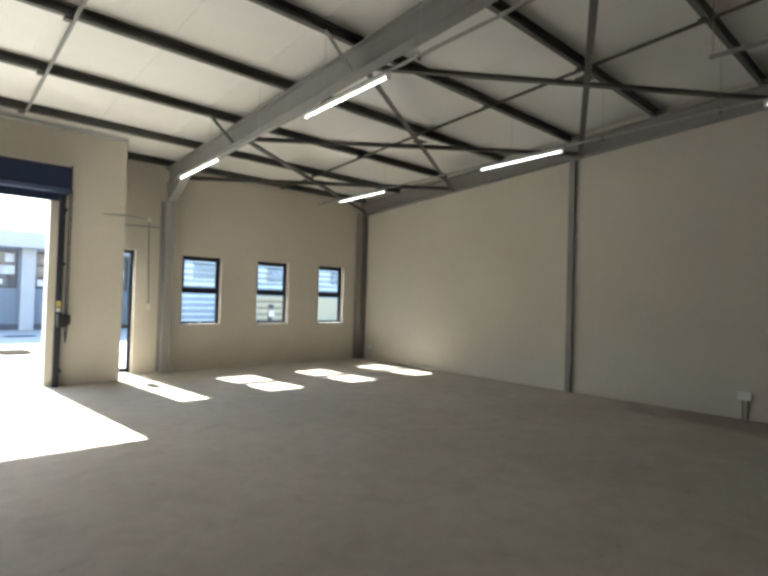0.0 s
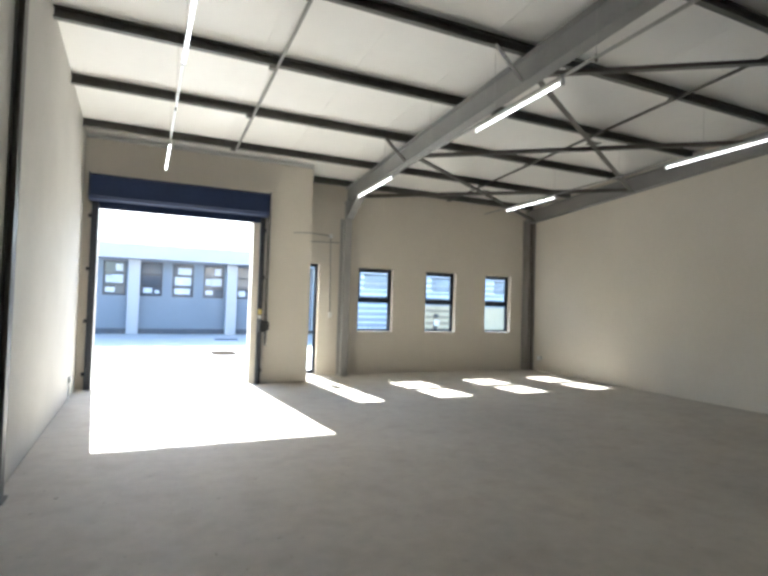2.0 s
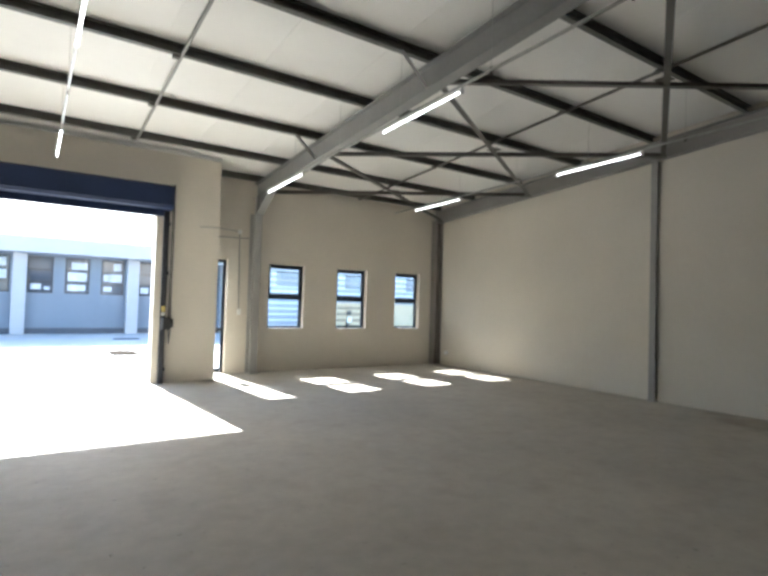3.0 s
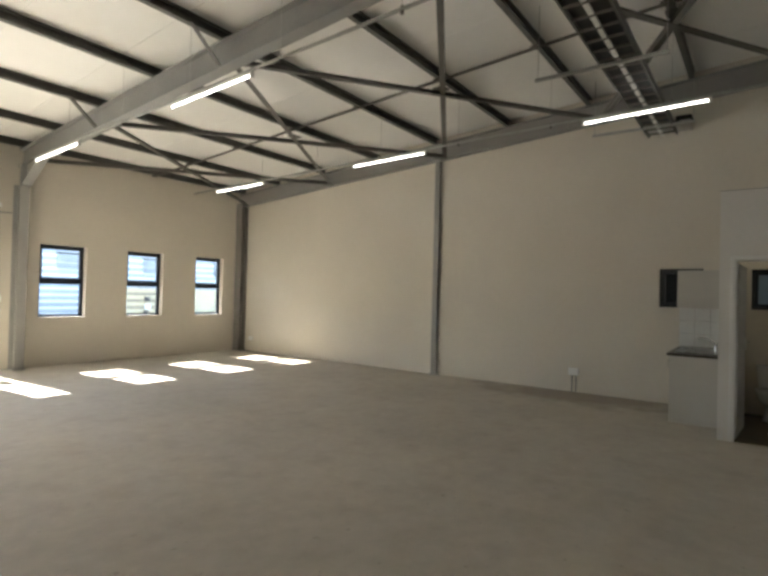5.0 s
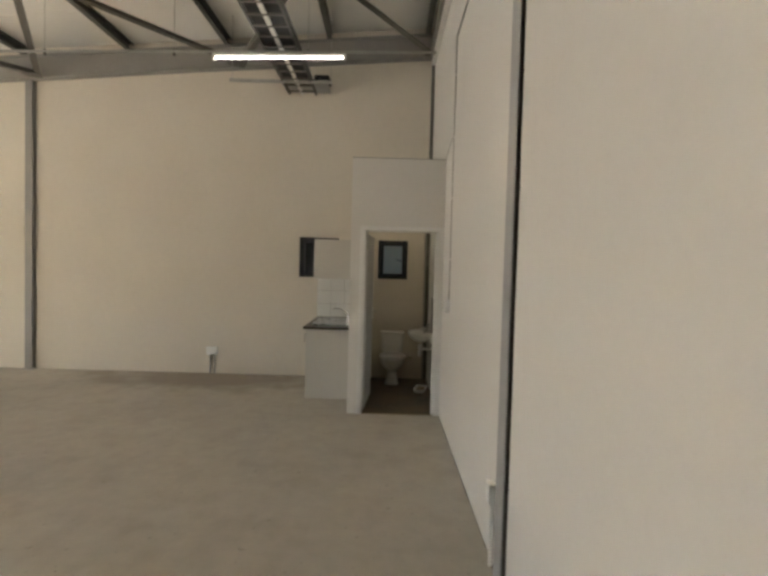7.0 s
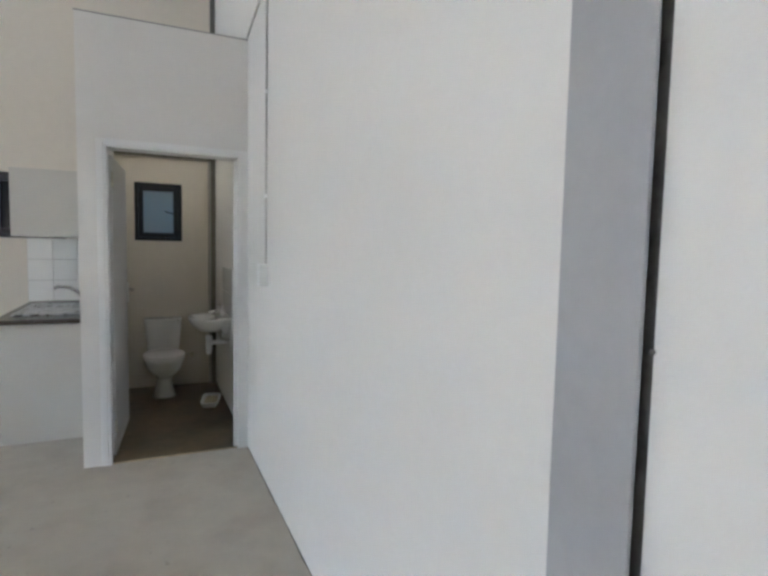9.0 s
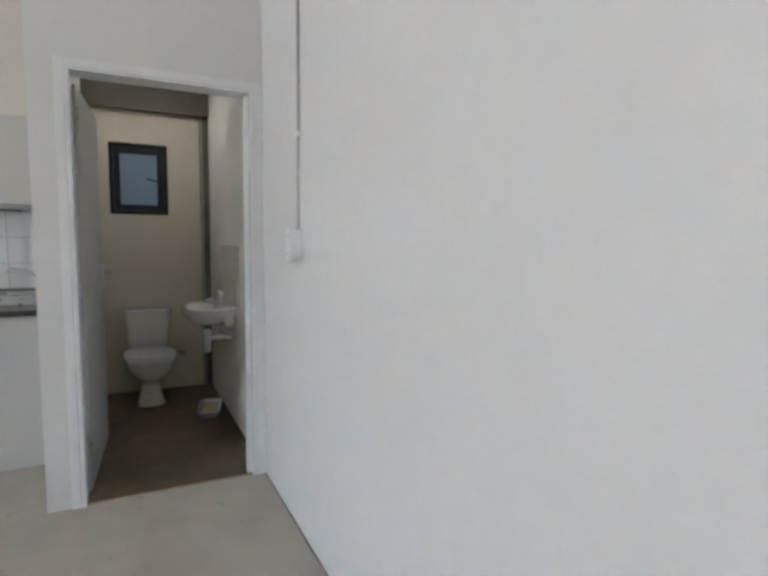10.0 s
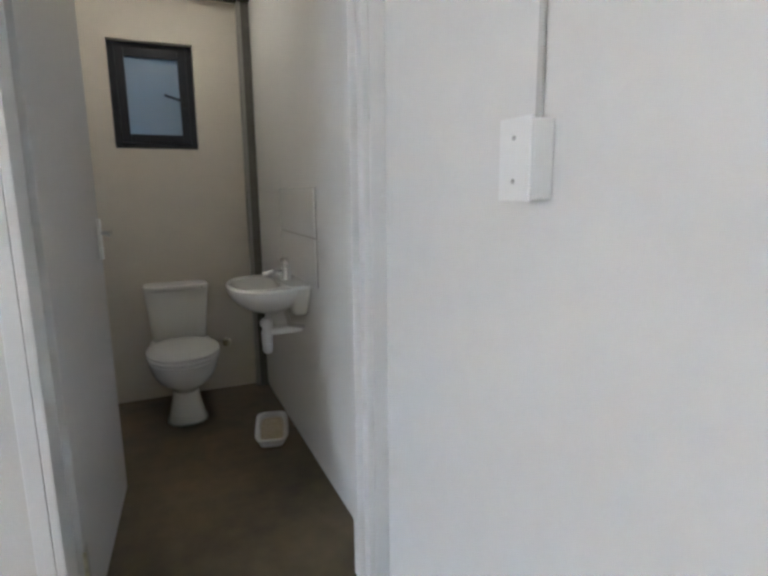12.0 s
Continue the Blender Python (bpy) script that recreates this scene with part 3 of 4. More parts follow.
light_row(7.17, 10.6, -0.6, lambda y: 3.757 + (9.78 - y) * 0.0228, [(9.78, 8.24), (5.86, 4.34), (1.88, 0.40)])

# ---- cable ladder hung under the roof ----
_o = thing("cable_ladder", (8.6, 1.16, 4.1), "dark cable ladder with rungs hung below the roof", "cable ladder")
for _y in (0.97, 1.35):
    part("side_rail", cube(1.2, 8.95, _y - 0.012, _y + 0.012, 4.118, 4.21, 0.003), BRACE_STEEL, _o)
part("cable_strip", cube(1.2, 8.95, 1.14, 1.188, 4.122, 4.14), WHITE_METAL, _o, "pale strip along the middle")
part("cable_bed", cube(1.2, 8.95, 0.985, 1.335, 4.16, 4.19), MESH_DARK, _o, "dark bed of cables")
_k = 1.3
while _k < 8.9:
    part("rung", cube(_k - 0.014, _k + 0.014, 0.98, 1.34, 4.116, 4.138), BRACE_STEEL, _o)
    _k += 0.25
part("end_tray", cube(8.60, 8.97, 0.76, 1.40, 4.160, 4.187, 0.004), GALV, _o, "galvanised end tray")
part("end_tray", cube(8.60, 8.615, 0.76, 1.40, 4.187, 4.225, 0.002), GALV, _o)
part("end_bracket", cube(8.66, 8.97, 0.755, 0.96, 4.26, 4.31, 0.004), MESH_DARK, _o)
part("end_clamp", cube(8.585, 8.60, 0.90, 0.97, 4.165, 4.225, 0.003), MESH_DARK, _o)
for _x, _z in ((5.86, 4.08), (3.0, 4.08), (8.4, 4.10)):
    _t = thing("strut_hanger", (_x, 1.4, _z), "galvanised strut bar carrying the cable ladder on wires", "strut", "ladder hangers")
    part("strut", cube(_x - 0.02, _x + 0.02, 0.68, 2.06, _z, _z + 0.036, 0.003), GALV, _t)
    for _y in (0.70, 2.03):
        part("wire", rod(bmesh.new(), (_x, _y, _z + 0.03), (_x, _y, liner(_y)), 0.004, 6), GALV, _t)


# ---- windows and doors ----
def side_hung(name, axis, at, u0, u1, z0, z1, bars, pane, label, frame_w=0.055, deep=0.05, bar_w=0.036):
    """A framed window in an opening. at: the frame's room-side plane; it goes outwards from there. bars: heights of transoms."""
    def span(a, b, c, d, w0, w1, bevel=0.003):
        return cube(a, b, w0, w1, c, d, bevel) if axis == "y" else cube(w0, w1, a, b, c, d, bevel)
    ob = thing(name, ((u0 + u1) / 2, at, z0) if axis == "y" else (at, (u0 + u1) / 2, z0), label, "window", kind="structure")
    g = 0.001
    part("window_frame", span(u0 + g, u0 + frame_w, z0 + g, z1 - g, at, at + deep), CHARCOAL, ob)
    part("window_frame", span(u1 - frame_w, u1 - g, z0 + g, z1 - g, at, at + deep), CHARCOAL, ob)
    part("window_frame", span(u0 + frame_w, u1 - frame_w, z0 + g, z0 + frame_w, at, at + deep), CHARCOAL, ob)
    part("window_frame", span(u0 + frame_w, u1 - frame_w, z1 - frame_w, z1 - g, at, at + deep), CHARCOAL, ob)
    levels = [z0 + frame_w, *bars, z1 - frame_w]
    for z in bars:
        part("transom", span(u0 + frame_w, u1 - frame_w, z - bar_w, z + bar_w, at - 0.006, at + deep), CHARCOAL, ob)
    for lo, hi in zip(levels, levels[1:]):
        p = part("pane", span(u0 + frame_w - 0.004, u1 - frame_w + 0.004, lo, hi, at + deep * 0.5 - 0.002, at + deep * 0.5 + 0.002, 0), pane, ob)
        if pane is CLEAR:
            p.visible_shadow = False
    return ob


for _n, (_a, _b) in enumerate(WINDOWS):
    _w = side_hung(f"window_{_n + 1}", "y", NORTH + 0.125, _a, _b, W_SILL, W_HEAD, [1.655], CLEAR, "small dark-framed window with an upper opening sash", 0.062, 0.055, 0.052)
    for _p, _q, _c, _e in ((_a + 0.063, _a + 0.088, 1.708, W_HEAD - 0.063), (_b - 0.088, _b - 0.063, 1.708, W_HEAD - 0.063), (_a + 0.088, _b - 0.088, 1.708, 1.735), (_a + 0.088, _b - 0.088, W_HEAD - 0.09, W_HEAD - 0.063)):
        part("sash", cube(_p, _q, NORTH + 0.118, NORTH + 0.16, _c, _e, 0.003), CHARCOAL, _w)
    part("window_sill", cube(_a - 0.0, _b + 0.0, NORTH - 0.012, NORTH + 0.124, W_SILL + 0.001, W_SILL + 0.012, 0.003), FRAME_PAINT, _w, "white painted sill")


def vent_window(name, y0, y1, z0, z1, label, handle):
    ob = side_hung(name, "x", EAST + 0.045, y0, y1, z0, z1, [], FROST if handle else SMOKED, label, 0.035, 0.05)
    s = 0.036
    for a, b, c, d in ((y0 + s, y0 + s + 0.045, z0 + s, z1 - s), (y1 - s - 0.045, y1 - s, z0 + s, z1 - s), (y0 + s + 0.045, y1 - s - 0.045, z0 + s, z0 + s + 0.045), (y0 + s + 0.045, y1 - s - 0.045, z1 - s - 0.045, z1 - s)):
        part("sash", cube(EAST + 0.032, EAST + 0.066, a, b, c, d, 0.004), CHARCOAL, ob)
    if handle:
        h = part("handle", box(bmesh.new(), EAST + 0.012, EAST + 0.034, y0 + 0.05, y0 + 0.075, (z0 + z1) / 2 - 0.055, (z0 + z1) / 2 + 0.005, 0.004), BLACK_PLASTIC, ob)
        part("lever", prism([(-0.008, -0.005), (0.008, -0.005), (0.008, 0.005), (-0.008, 0.005)], (EAST + 0.010, y0 + 0.062, (z0 + z1) / 2 - 0.02), (EAST + 0.002, y0 + 0.165, (z0 + z1) / 2 + 0.008)), BLACK_PLASTIC, ob)
    return ob


vent_window("window_4", *WC_WIN, "small dark-framed frosted toilet window with a lever handle", True)
vent_window("window_5", *KITCHEN_WIN, "small dark-framed window partly behind the wall cupboard", False)

# glazed entrance door, shut
_d = thing("door_1", (DOOR_N[0], NORTH + 0.15, 0), "shut dark aluminium entrance door with clear glass", "door", kind="structure")
_x0, _x1, _, _zt = DOOR_N
for _a, _b, _c, _e in ((_x0 + 0.001, _x0 + 0.03, 0.0, _zt - 0.001), (_x1 - 0.03, _x1 - 0.001, 0.0, _zt - 0.001), (_x0 + 0.03, _x1 - 0.03, _zt - 0.03, _zt - 0.001)):
    part("door_frame", cube(_a, _b, NORTH + 0.14, NORTH + 0.2, _c, _e, 0.003), CHARCOAL, _d)
for _a, _b, _c, _e in ((_x0 + 0.032, _x0 + 0.11, 0.01, _zt - 0.032), (_x1 - 0.06, _x1 - 0.032, 0.01, _zt - 0.032), (_x0 + 0.11, _x1 - 0.06, 0.01, 0.09), (_x0 + 0.11, _x1 - 0.06, 0.885, 0.945), (_x0 + 0.11, _x1 - 0.06, _zt - 0.07, _zt - 0.032)):
    part("rail", cube(_a, _b, NORTH + 0.15, NORTH + 0.19, _c, _e, 0.003), CHARCOAL, _d)
for _c, _e in ((0.09, 0.885), (0.945, _zt - 0.07)):
    part("pane", cube(_x0 + 0.11, _x1 - 0.06, NORTH + 0.168, NORTH + 0.172, _c, _e), CLEAR, _d).visible_shadow = False
part("notice", cube(2.97, 3.17, NORTH + 0.164, NORTH + 0.1675, 1.06, 1.42), BLUE_WALL, _d, "blue-grey notice stuck on the glass")
part("handle", pipe([(_x0 + 0.08, NORTH + 0.15, 1.02), (_x0 + 0.08, NORTH + 0.1, 1.02), (_x0 + 0.20, NORTH + 0.1, 1.02)], 0.009), CHROME, _d)

# toilet door, standing open into the cubicle
_d = thing("door_2", (FRONT + 0.07, 0.09, 0), "pale grey toilet door standing open inwards", "door", kind="structure")
_open = Matrix.Translation((FRONT + 0.133, 0.148, 0)) @ Matrix.Rotation(radians(-4.2), 4, "Z")
part("leaf", box(bmesh.new(), 0.0, 0.80, -0.04, 0.0, 0.012, 2.03, 0.003, _open), DOOR_PAINT, _d)
for _z in (0.22, 1.87):
    part("hinge", box(bmesh.new(), -0.002, 0.042, -0.0425, -0.040, _z - 0.055, _z + 0.055, 0.0, _open), GALV, _d, "worn steel hinge")
    part("hinge_pin", rod(bmesh.new(), _open @ Vector((-0.006, -0.044, _z - 0.05)), _open @ Vector((-0.006, -0.044, _z + 0.05)), 0.006, 8), BRASS, _d)
_h = part("handle_plate", box(bmesh.new(), 0.735, 0.775, -0.052, -0.0405, 0.99, 1.143, 0.003, _open), WHITE_METAL, _d)
part("lever", pipe([_open @ Vector(p) for p in ((0.755, -0.045, 1.09), (0.755, -0.085, 1.09), (0.655, -0.09, 1.09))], 0.008), CHROME, _d)
_fr = thing("door_frame", (FRONT, -0.29, 0), "white pressed steel door frame round the toilet doorway", "door frame", kind="structure")
for _a, _b, _c, _e in ((WC_DOOR[0] - 0.0, WC_DOOR[0] + 0.022, 0.0, WC_DOOR[3]), (WC_DOOR[1] - 0.022, WC_DOOR[1], 0.0, WC_DOOR[3]), (WC_DOOR[0] + 0.022, WC_DOOR[1] - 0.022, WC_DOOR[3] - 0.013, WC_DOOR[3])):
    part("lining", cube(FRONT - 0.015, FRONT + 0.125, _a + 0.001, _b - 0.001, _c, _e - 0.001, 0.004), FRAME_PAINT, _fr)
for _a, _b, _c, _e in ((WC_DOOR[0] - 0.0485, WC_DOOR[0] - 0.0005, 0.0, WC_DOOR[3] + 0.04), (WC_DOOR[1] + 0.0005, WC_DOOR[1] + 0.04, 0.0, WC_DOOR[3] + 0.04), (WC_DOOR[0], WC_DOOR[1], WC_DOOR[3] + 0.0005, WC_DOOR[3] + 0.04)):
    part("architrave", cube(FRONT - 0.014, FRONT - 0.001, _a, _b, _c, _e, 0.003), FRAME_PAINT, _fr)
for _a, _b in ((WC_DOOR[0] + 0.022, WC_DOOR[0] + 0.045),):
    part("door_stop", cube(FRONT + 0.02, FRONT + 0.06, _a, _b, 0.0, WC_DOOR[3] - 0.022, 0.002), FRAME_PAINT, _fr)

# ---- roller shutter ----
_r = thing("roller_shutter", (0.48, ENTRY, 0), "navy roller shutter rolled up into its hood above the open entrance", "roller shutter")
_hood = [(9.985, 3.23), (9.985, 3.53), (10.06, 3.575), (ENTRY - 0.002, 3.575), (ENTRY - 0.002, 3.16), (10.03, 3.16)]
_bm = bmesh.new()
_rg = [[_bm.verts.new((x, y, z)) for y, z in _hood] for x in (-1.01, 1.93)]
for k in range(6):
    _bm.faces.new((_rg[0][k], _rg[0][(k + 1) % 6], _rg[1][(k + 1) % 6], _rg[1][k]))
_bm.faces.new(_rg[0])
_bm.faces.new(_rg[1][::-1])
part("hood", _bm, NAVY, _r)
part("hood_lip", cube(-1.01, 1.93, 9.975, 9.99, 3.205, 3.235, 0.003), NAVY, _r)
for _x in (-1.018, 1.925):
    part("end_plate", cube(_x, _x + 0.014, 9.96, ENTRY - 0.001, 3.14, 3.585, 0.003), GUIDE, _r)
part("bottom_rail", cube(-0.88, 1.84, 10.30, 10.345, 3.045, 3.16, 0.006), NAVY, _r)
for _k in range(2):
    part("slat", cube(-0.88, 1.84, 10.305, 10.335, 3.162 + _k * 0.055, 3.212 + _k * 0.055, 0.01), NAVY, _r)
for _x0, _x1 in ((-0.985, -0.885), (1.828, 1.92)):
    part("guide_rail", cube(_x0, _x1, 10.28, 10.34, 0.0, 3.15, 0.004), GUIDE, _r)
    part("guide_rail", cube(_x0 + (0.0 if _x0 < 0 else 0.06), _x0 + (0.04 if _x0 < 0 else 0.10), 10.34, ENTRY - 0.001, 0.0, 3.15, 0.002), GUIDE, _r)
for _z in (0.25, 1.14, 2.02, 2.92):
    part("fixing_lug", cube(-1.035, -0.98, 10.36, ENTRY - 0.001, _z - 0.03, _z + 0.03, 0.003), GUIDE, _r)
    part("fixing_lug", cube(1.915, 1.96, 10.36, ENTRY - 0.001, _z - 0.03, _z + 0.03, 0.003), GUIDE, _r)
part("gearbox", cube(1.845, 1.99, 10.15, 10.278, 0.98, 1.20, 0.02), BLACK_PLASTIC, _r)
part("gearbox_wheel", rod(bmesh.new(), (1.99, 10.22, 1.10), (2.025, 10.22, 1.10), 0.085, 18), BLACK_PLASTIC, _r)
part("warning_label", cube(1.842, 1.905, 10.276, 10.279, 1.31, 1.41), YELLOW, _r, "yellow warning label")
part("warning_label", cube(1.842, 1.905, 10.276, 10.279, 1.23, 1.295), PVC, _r, "white label below it")
for _x in (1.955, 1.985):
    part("chain", rod(bmesh.new(), (_x, 10.22, 1.10), (_x, 10.20, 3.22), 0.010, 6), GUIDE, _r)
part("chain", pipe([(1.955, 10.22, 1.0), (1.975, 10.23, 0.74), (1.995, 10.22, 1.0)], 0.012, 6), GUIDE, _r)

# ---- conduits, switches and sockets ----
_c = thing("switch_conduit", (6.475, SOUTH, 1.36), "white conduit dropping to an isolator switch on the white wall", "conduit")
part("conduit", pipe([(6.466, SOUTH + 0.009, 1.348), (6.466, SOUTH + 0.009, 3.93), (WEST + 0.02, SOUTH + 0.009, 3.94)], 0.0062, 10), PVC_GREY, _c)
for _z in (1.75, 2.35, 2.95, 3.55):
    part("saddle", cube(6.452, 6.480, SOUTH + 0.001, SOUTH + 0.018, _z - 0.01, _z + 0.01, 0.003), PVC, _c)
part("branch", pipe([(6.466, SOUTH + 0.008, 2.99), (7.09, SOUTH + 0.012, 2.87)], 0.006, 8), PVC_GREY, _c)
_s = thing("isolator_switch", (6.47, SOUTH, 1.23), "white surface isolator box with two screws", "switch")
part("box", cube(6.434, 6.512, SOUTH + 0.001, SOUTH + 0.045, 1.220, 1.350, 0.005), PVC, _s)
part("cover", cube(6.432, 6.514, SOUTH + 0.045, SOUTH + 0.052, 1.217, 1.353, 0.003), PVC, _s)
for _z in (1.250, 1.320):
    part("screw", rod(bmesh.new(), (6.473, SOUTH + 0.051, _z), (6.473, SOUTH + 0.054, _z), 0.004, 10), GALV, _s)

_s = thing("socket_outlet", (EAST, 2.45, 0.30), "white surface socket box on two conduits", "socket")
part("box", cube(EAST - 0.06, EAST - 0.001, 2.375, 2.53, 0.295, 0.405, 0.004), PVC, _s)
part("cover", cube(EAST - 0.067, EAST - 0.06, 2.37, 2.535, 0.29, 0.41, 0.003), PVC, _s)
for _y in (2.42, 2.485):
    part("conduit", rod(bmesh.new(), (EAST - 0.02, _y, 0.0), (EAST - 0.02, _y, 0.296), 0.0125, 10), CONDUIT_GREY, _s)
_s = thing("socket_outlet", (4.15, SOUTH, 0.45), "white surface box low on the wall beside the column", "socket")
part("box", cube(4.10, 4.19, SOUTH + 0.001, SOUTH + 0.045, 0.36, 0.47, 0.004), PVC, _s)
part("conduit", rod(bmesh.new(), (4.145, SOUTH + 0.016, 0.0), (4.145, SOUTH + 0.016, 0.362), 0.0125, 10), PVC, _s)
_s = thing("socket_outlet", (EAST, 10.74, 0.33), "small white socket on the wall near the corner column", "socket")
part("box", cube(EAST - 0.045, EAST - 0.001, 10.68, 10.80, 0.29, 0.38, 0.004), PVC, _s)
part("cover", cube(EAST - 0.052, EAST - 0.045, 10.675, 10.805, 0.285, 0.385, 0.002), PVC, _s)
_s = thing("socket_outlet", (WEST, 9.9, 0.30), "small white socket on the plastered side wall", "socket")
part("box", cube(WEST + 0.001, WEST + 0.04, 9.45, 9.53, 0.26, 0.34, 0.004), PVC, _s)
part("conduit", rod(bmesh.new(), (WEST + 0.014, 9.49, 0.0), (WEST + 0.014, 9.49, 0.262), 0.010, 8), PVC, _s)

_c = thing("wall_conduit", (3.57, NORTH, 1.3), "thin conduits running to a switch beside the entrance door", "conduit")
part("conduit", pipe([(3.548, NORTH - 0.014, 3.03), (3.585, NORTH - 0.014, 1.36)], 0.011, 8), CONDUIT_GREY, _c)
part("conduit", pipe([(2.88, NORTH - 0.014, 2.875), (3.76, NORTH - 0.014, 2.905)], 0.011, 8), CONDUIT_GREY, _c)
part("conduit", pipe([(2.50, ENTRY - 0.012, 2.935), (2.868, ENTRY - 0.012, 2.955)], 0.009, 8), CONDUIT_GREY, _c)
part("conduit", pipe([(2.882, ENTRY + 0.0, 2.957), (3.548, NORTH - 0.014, 3.03)], 0.009, 8), CONDUIT_GREY, _c)
part("junction_box", cube(3.51, 3.59, NORTH - 0.045, NORTH - 0.001, 2.99, 3.07, 0.006), PVC, _c)
_s = thing("light_switch", (3.59, NORTH, 1.3), "white light switch beside the entrance door", "switch")
part("plate", cube(3.555, 3.63, NORTH - 0.035, NORTH - 0.001, 1.245, 1.365, 0.004), PVC, _s)
part("rocker", cube(3.58, 3.605, NORTH - 0.040, NORTH - 0.035, 1.285, 1.325, 0.002), SEAT, _s)

# ---- kitchen corner ----
K0, KF = 7.75, 0.885
_k = thing("kitchen_cabinet", (K0, SIDE, 0), "pale grey sink cabinet standing against the cubicle wall", "cabinet")
part("end_panel", cube(K0, K0 + 0.018, SIDE + 0.001, KF - 0.02, 0.0, 0.868, 0.001), MELAMINE, _k)
part("body", cube(K0 + 0.018, EAST - 0.002, SIDE + 0.001, KF - 0.045, 0.10, 0.866), MELAMINE, _k)
part("plinth", cube(K0 + 0.018, EAST - 0.002, SIDE + 0.06, KF - 0.09, 0.0, 0.10), MELAMINE, _k)
for _n in range(3):
    _a = K0 + 0.02 + _n * 0.435
    _dr = part("door", cube(_a, _a + 0.43, KF - 0.042, KF - 0.022, 0.105, 0.862, 0.002), MELAMINE, _k)
    part("handle", pipe([(_a + 0.06, KF - 0.022, 0.70), (_a + 0.06, KF + 0.004, 0.70), (_a + 0.06, KF + 0.004, 0.80), (_a + 0.06, KF - 0.022, 0.80)], 0.005, 8), CHROME, _dr)
tagged(link("worktop", cube(K0 - 0.045, EAST - 0.001, SIDE + 0.001, KF + 0.01, 0.868, 0.90, 0.005), WORKTOP), "dark speckled postformed worktop with a steel sink", "worktop")
_s = thing("kitchen_sink", (8.3, 0.58, 0.9), "stainless steel drop-in sink in the worktop", "sink")
_bm = bmesh.new()
for _a, _b, _c2, _e in ((7.98, 8.82, 0.35, 0.40), (7.98, 8.82, 0.80, 0.83), (7.98, 8.03, 0.40, 0.80), (8.42, 8.82, 0.40, 0.80)):
    box(_bm, _a, _b, _c2, _e, 0.901, 0.909, 0.002)
part("drainer", _bm, STEEL_SINK, _s)
part("bowl", loft([(8.225, 0.60, 0.9085, 0.195, 0.2, 6), (8.225, 0.60, 0.906, 0.185, 0.19, 6), (8.225, 0.60, 0.903, 0.10, 0.10, 3)], 28, True, False), STEEL_SINK, _s)
for _n in range(6):
    part("drainer_rib", cube(8.46 + _n * 0.055, 8.48 + _n * 0.055, 0.43, 0.78, 0.909, 0.912), STEEL_SINK, _s)
_s = thing("sink_tap", (8.2, 0.38, 0.909), "chrome mixer tap with a bent spout over the sink", "tap")
part("base", loft([(8.2, 0.375, 0.909, 0.026, 0.026, 2), (8.2, 0.375, 0.93, 0.022, 0.022, 2), (8.2, 0.375, 1.00, 0.018, 0.018, 2)], 16), CHROME, _s, "", True)
part("spout", pipe([(8.2, 0.375, 0.98), (8.2, 0.40, 1.045), (8.2, 0.47, 1.09), (8.2, 0.555, 1.10), (8.2, 0.575, 1.085)], 0.011, 10), CHROME, _s, "", True)
part("lever", pipe([(8.2, 0.375, 1.0), (8.18, 0.36, 1.03), (8.12, 0.34, 1.05)], 0.008, 8), CHROME, _s)

_w = thing("wall_cupboard", (8.0, SIDE, 1.49), "pale grey wall cupboard hung on the cubicle wall", "cupboard")
part("body", cube(8.02, EAST - 0.002, SIDE + 0.001, 0.795, 1.497, 1.99, 0.001), MELAMINE, _w)
part("end_panel", cube(8.0, 8.02, SIDE + 0.001, 0.815, 1.492, 1.995, 0.001), MELAMINE, _w)
for _n in range(2):
    _a = 8.022 + _n * 0.528
    _dr = part("door", cube(_a, _a + 0.524, 0.797, 0.815, 1.495, 1.992, 0.002), MELAMINE, _w)
    part("handle", pipe([(_a + 0.46, 0.815, 1.54), (_a + 0.46, 0.838, 1.54), (_a + 0.46, 0.838, 1.64), (_a + 0.46, 0.815, 1.64)], 0.005, 8), CHROME, _dr)


# ---- sanitary ware ----
WY = -0.235
_t = thing("toilet", (8.62, WY, 0), "white ceramic close-coupled toilet with a closed lid", "toilet")
part("pedestal", loft([(8.70, WY, 0.006, 0.120, 0.100, 2.6), (8.70, WY, 0.03, 0.117, 0.096, 2.6), (8.70, WY, 0.12, 0.104, 0.076, 2.4), (8.70, WY, 0.185, 0.108, 0.066, 2.3), (8.675, WY, 0.225, 0.148, 0.09, 2.2), (8.64, WY, 0.275, 0.206, 0.14, 2.2), (8.63, WY, 0.32, 0.226, 0.163, 2.2), (8.625, WY, 0.36, 0.235, 0.172, 2.2), (8.622, WY, 0.385, 0.24, 0.178, 2.2), (8.622, WY, 0.392, 0.235, 0.172, 2.2)], 40), CERAMIC, _t, "", True)
part("bowl_shelf", loft([(8.90, WY, 0.24, 0.13, 0.10, 4), (8.89, WY, 0.33, 0.155, 0.15, 4), (8.89, WY, 0.386, 0.16, 0.165, 4), (8.89, WY, 0.390, 0.155, 0.16, 4)], 32), CERAMIC, _t, "", True)
part("seat", loft([(8.615, WY, 0.394, 0.232, 0.178, 2.2), (8.615, WY, 0.398, 0.236, 0.182, 2.2), (8.615, WY, 0.408, 0.236, 0.182, 2.2), (8.615, WY, 0.412, 0.230, 0.176, 2.2)], 40), SEAT, _t, "white plastic seat", True)
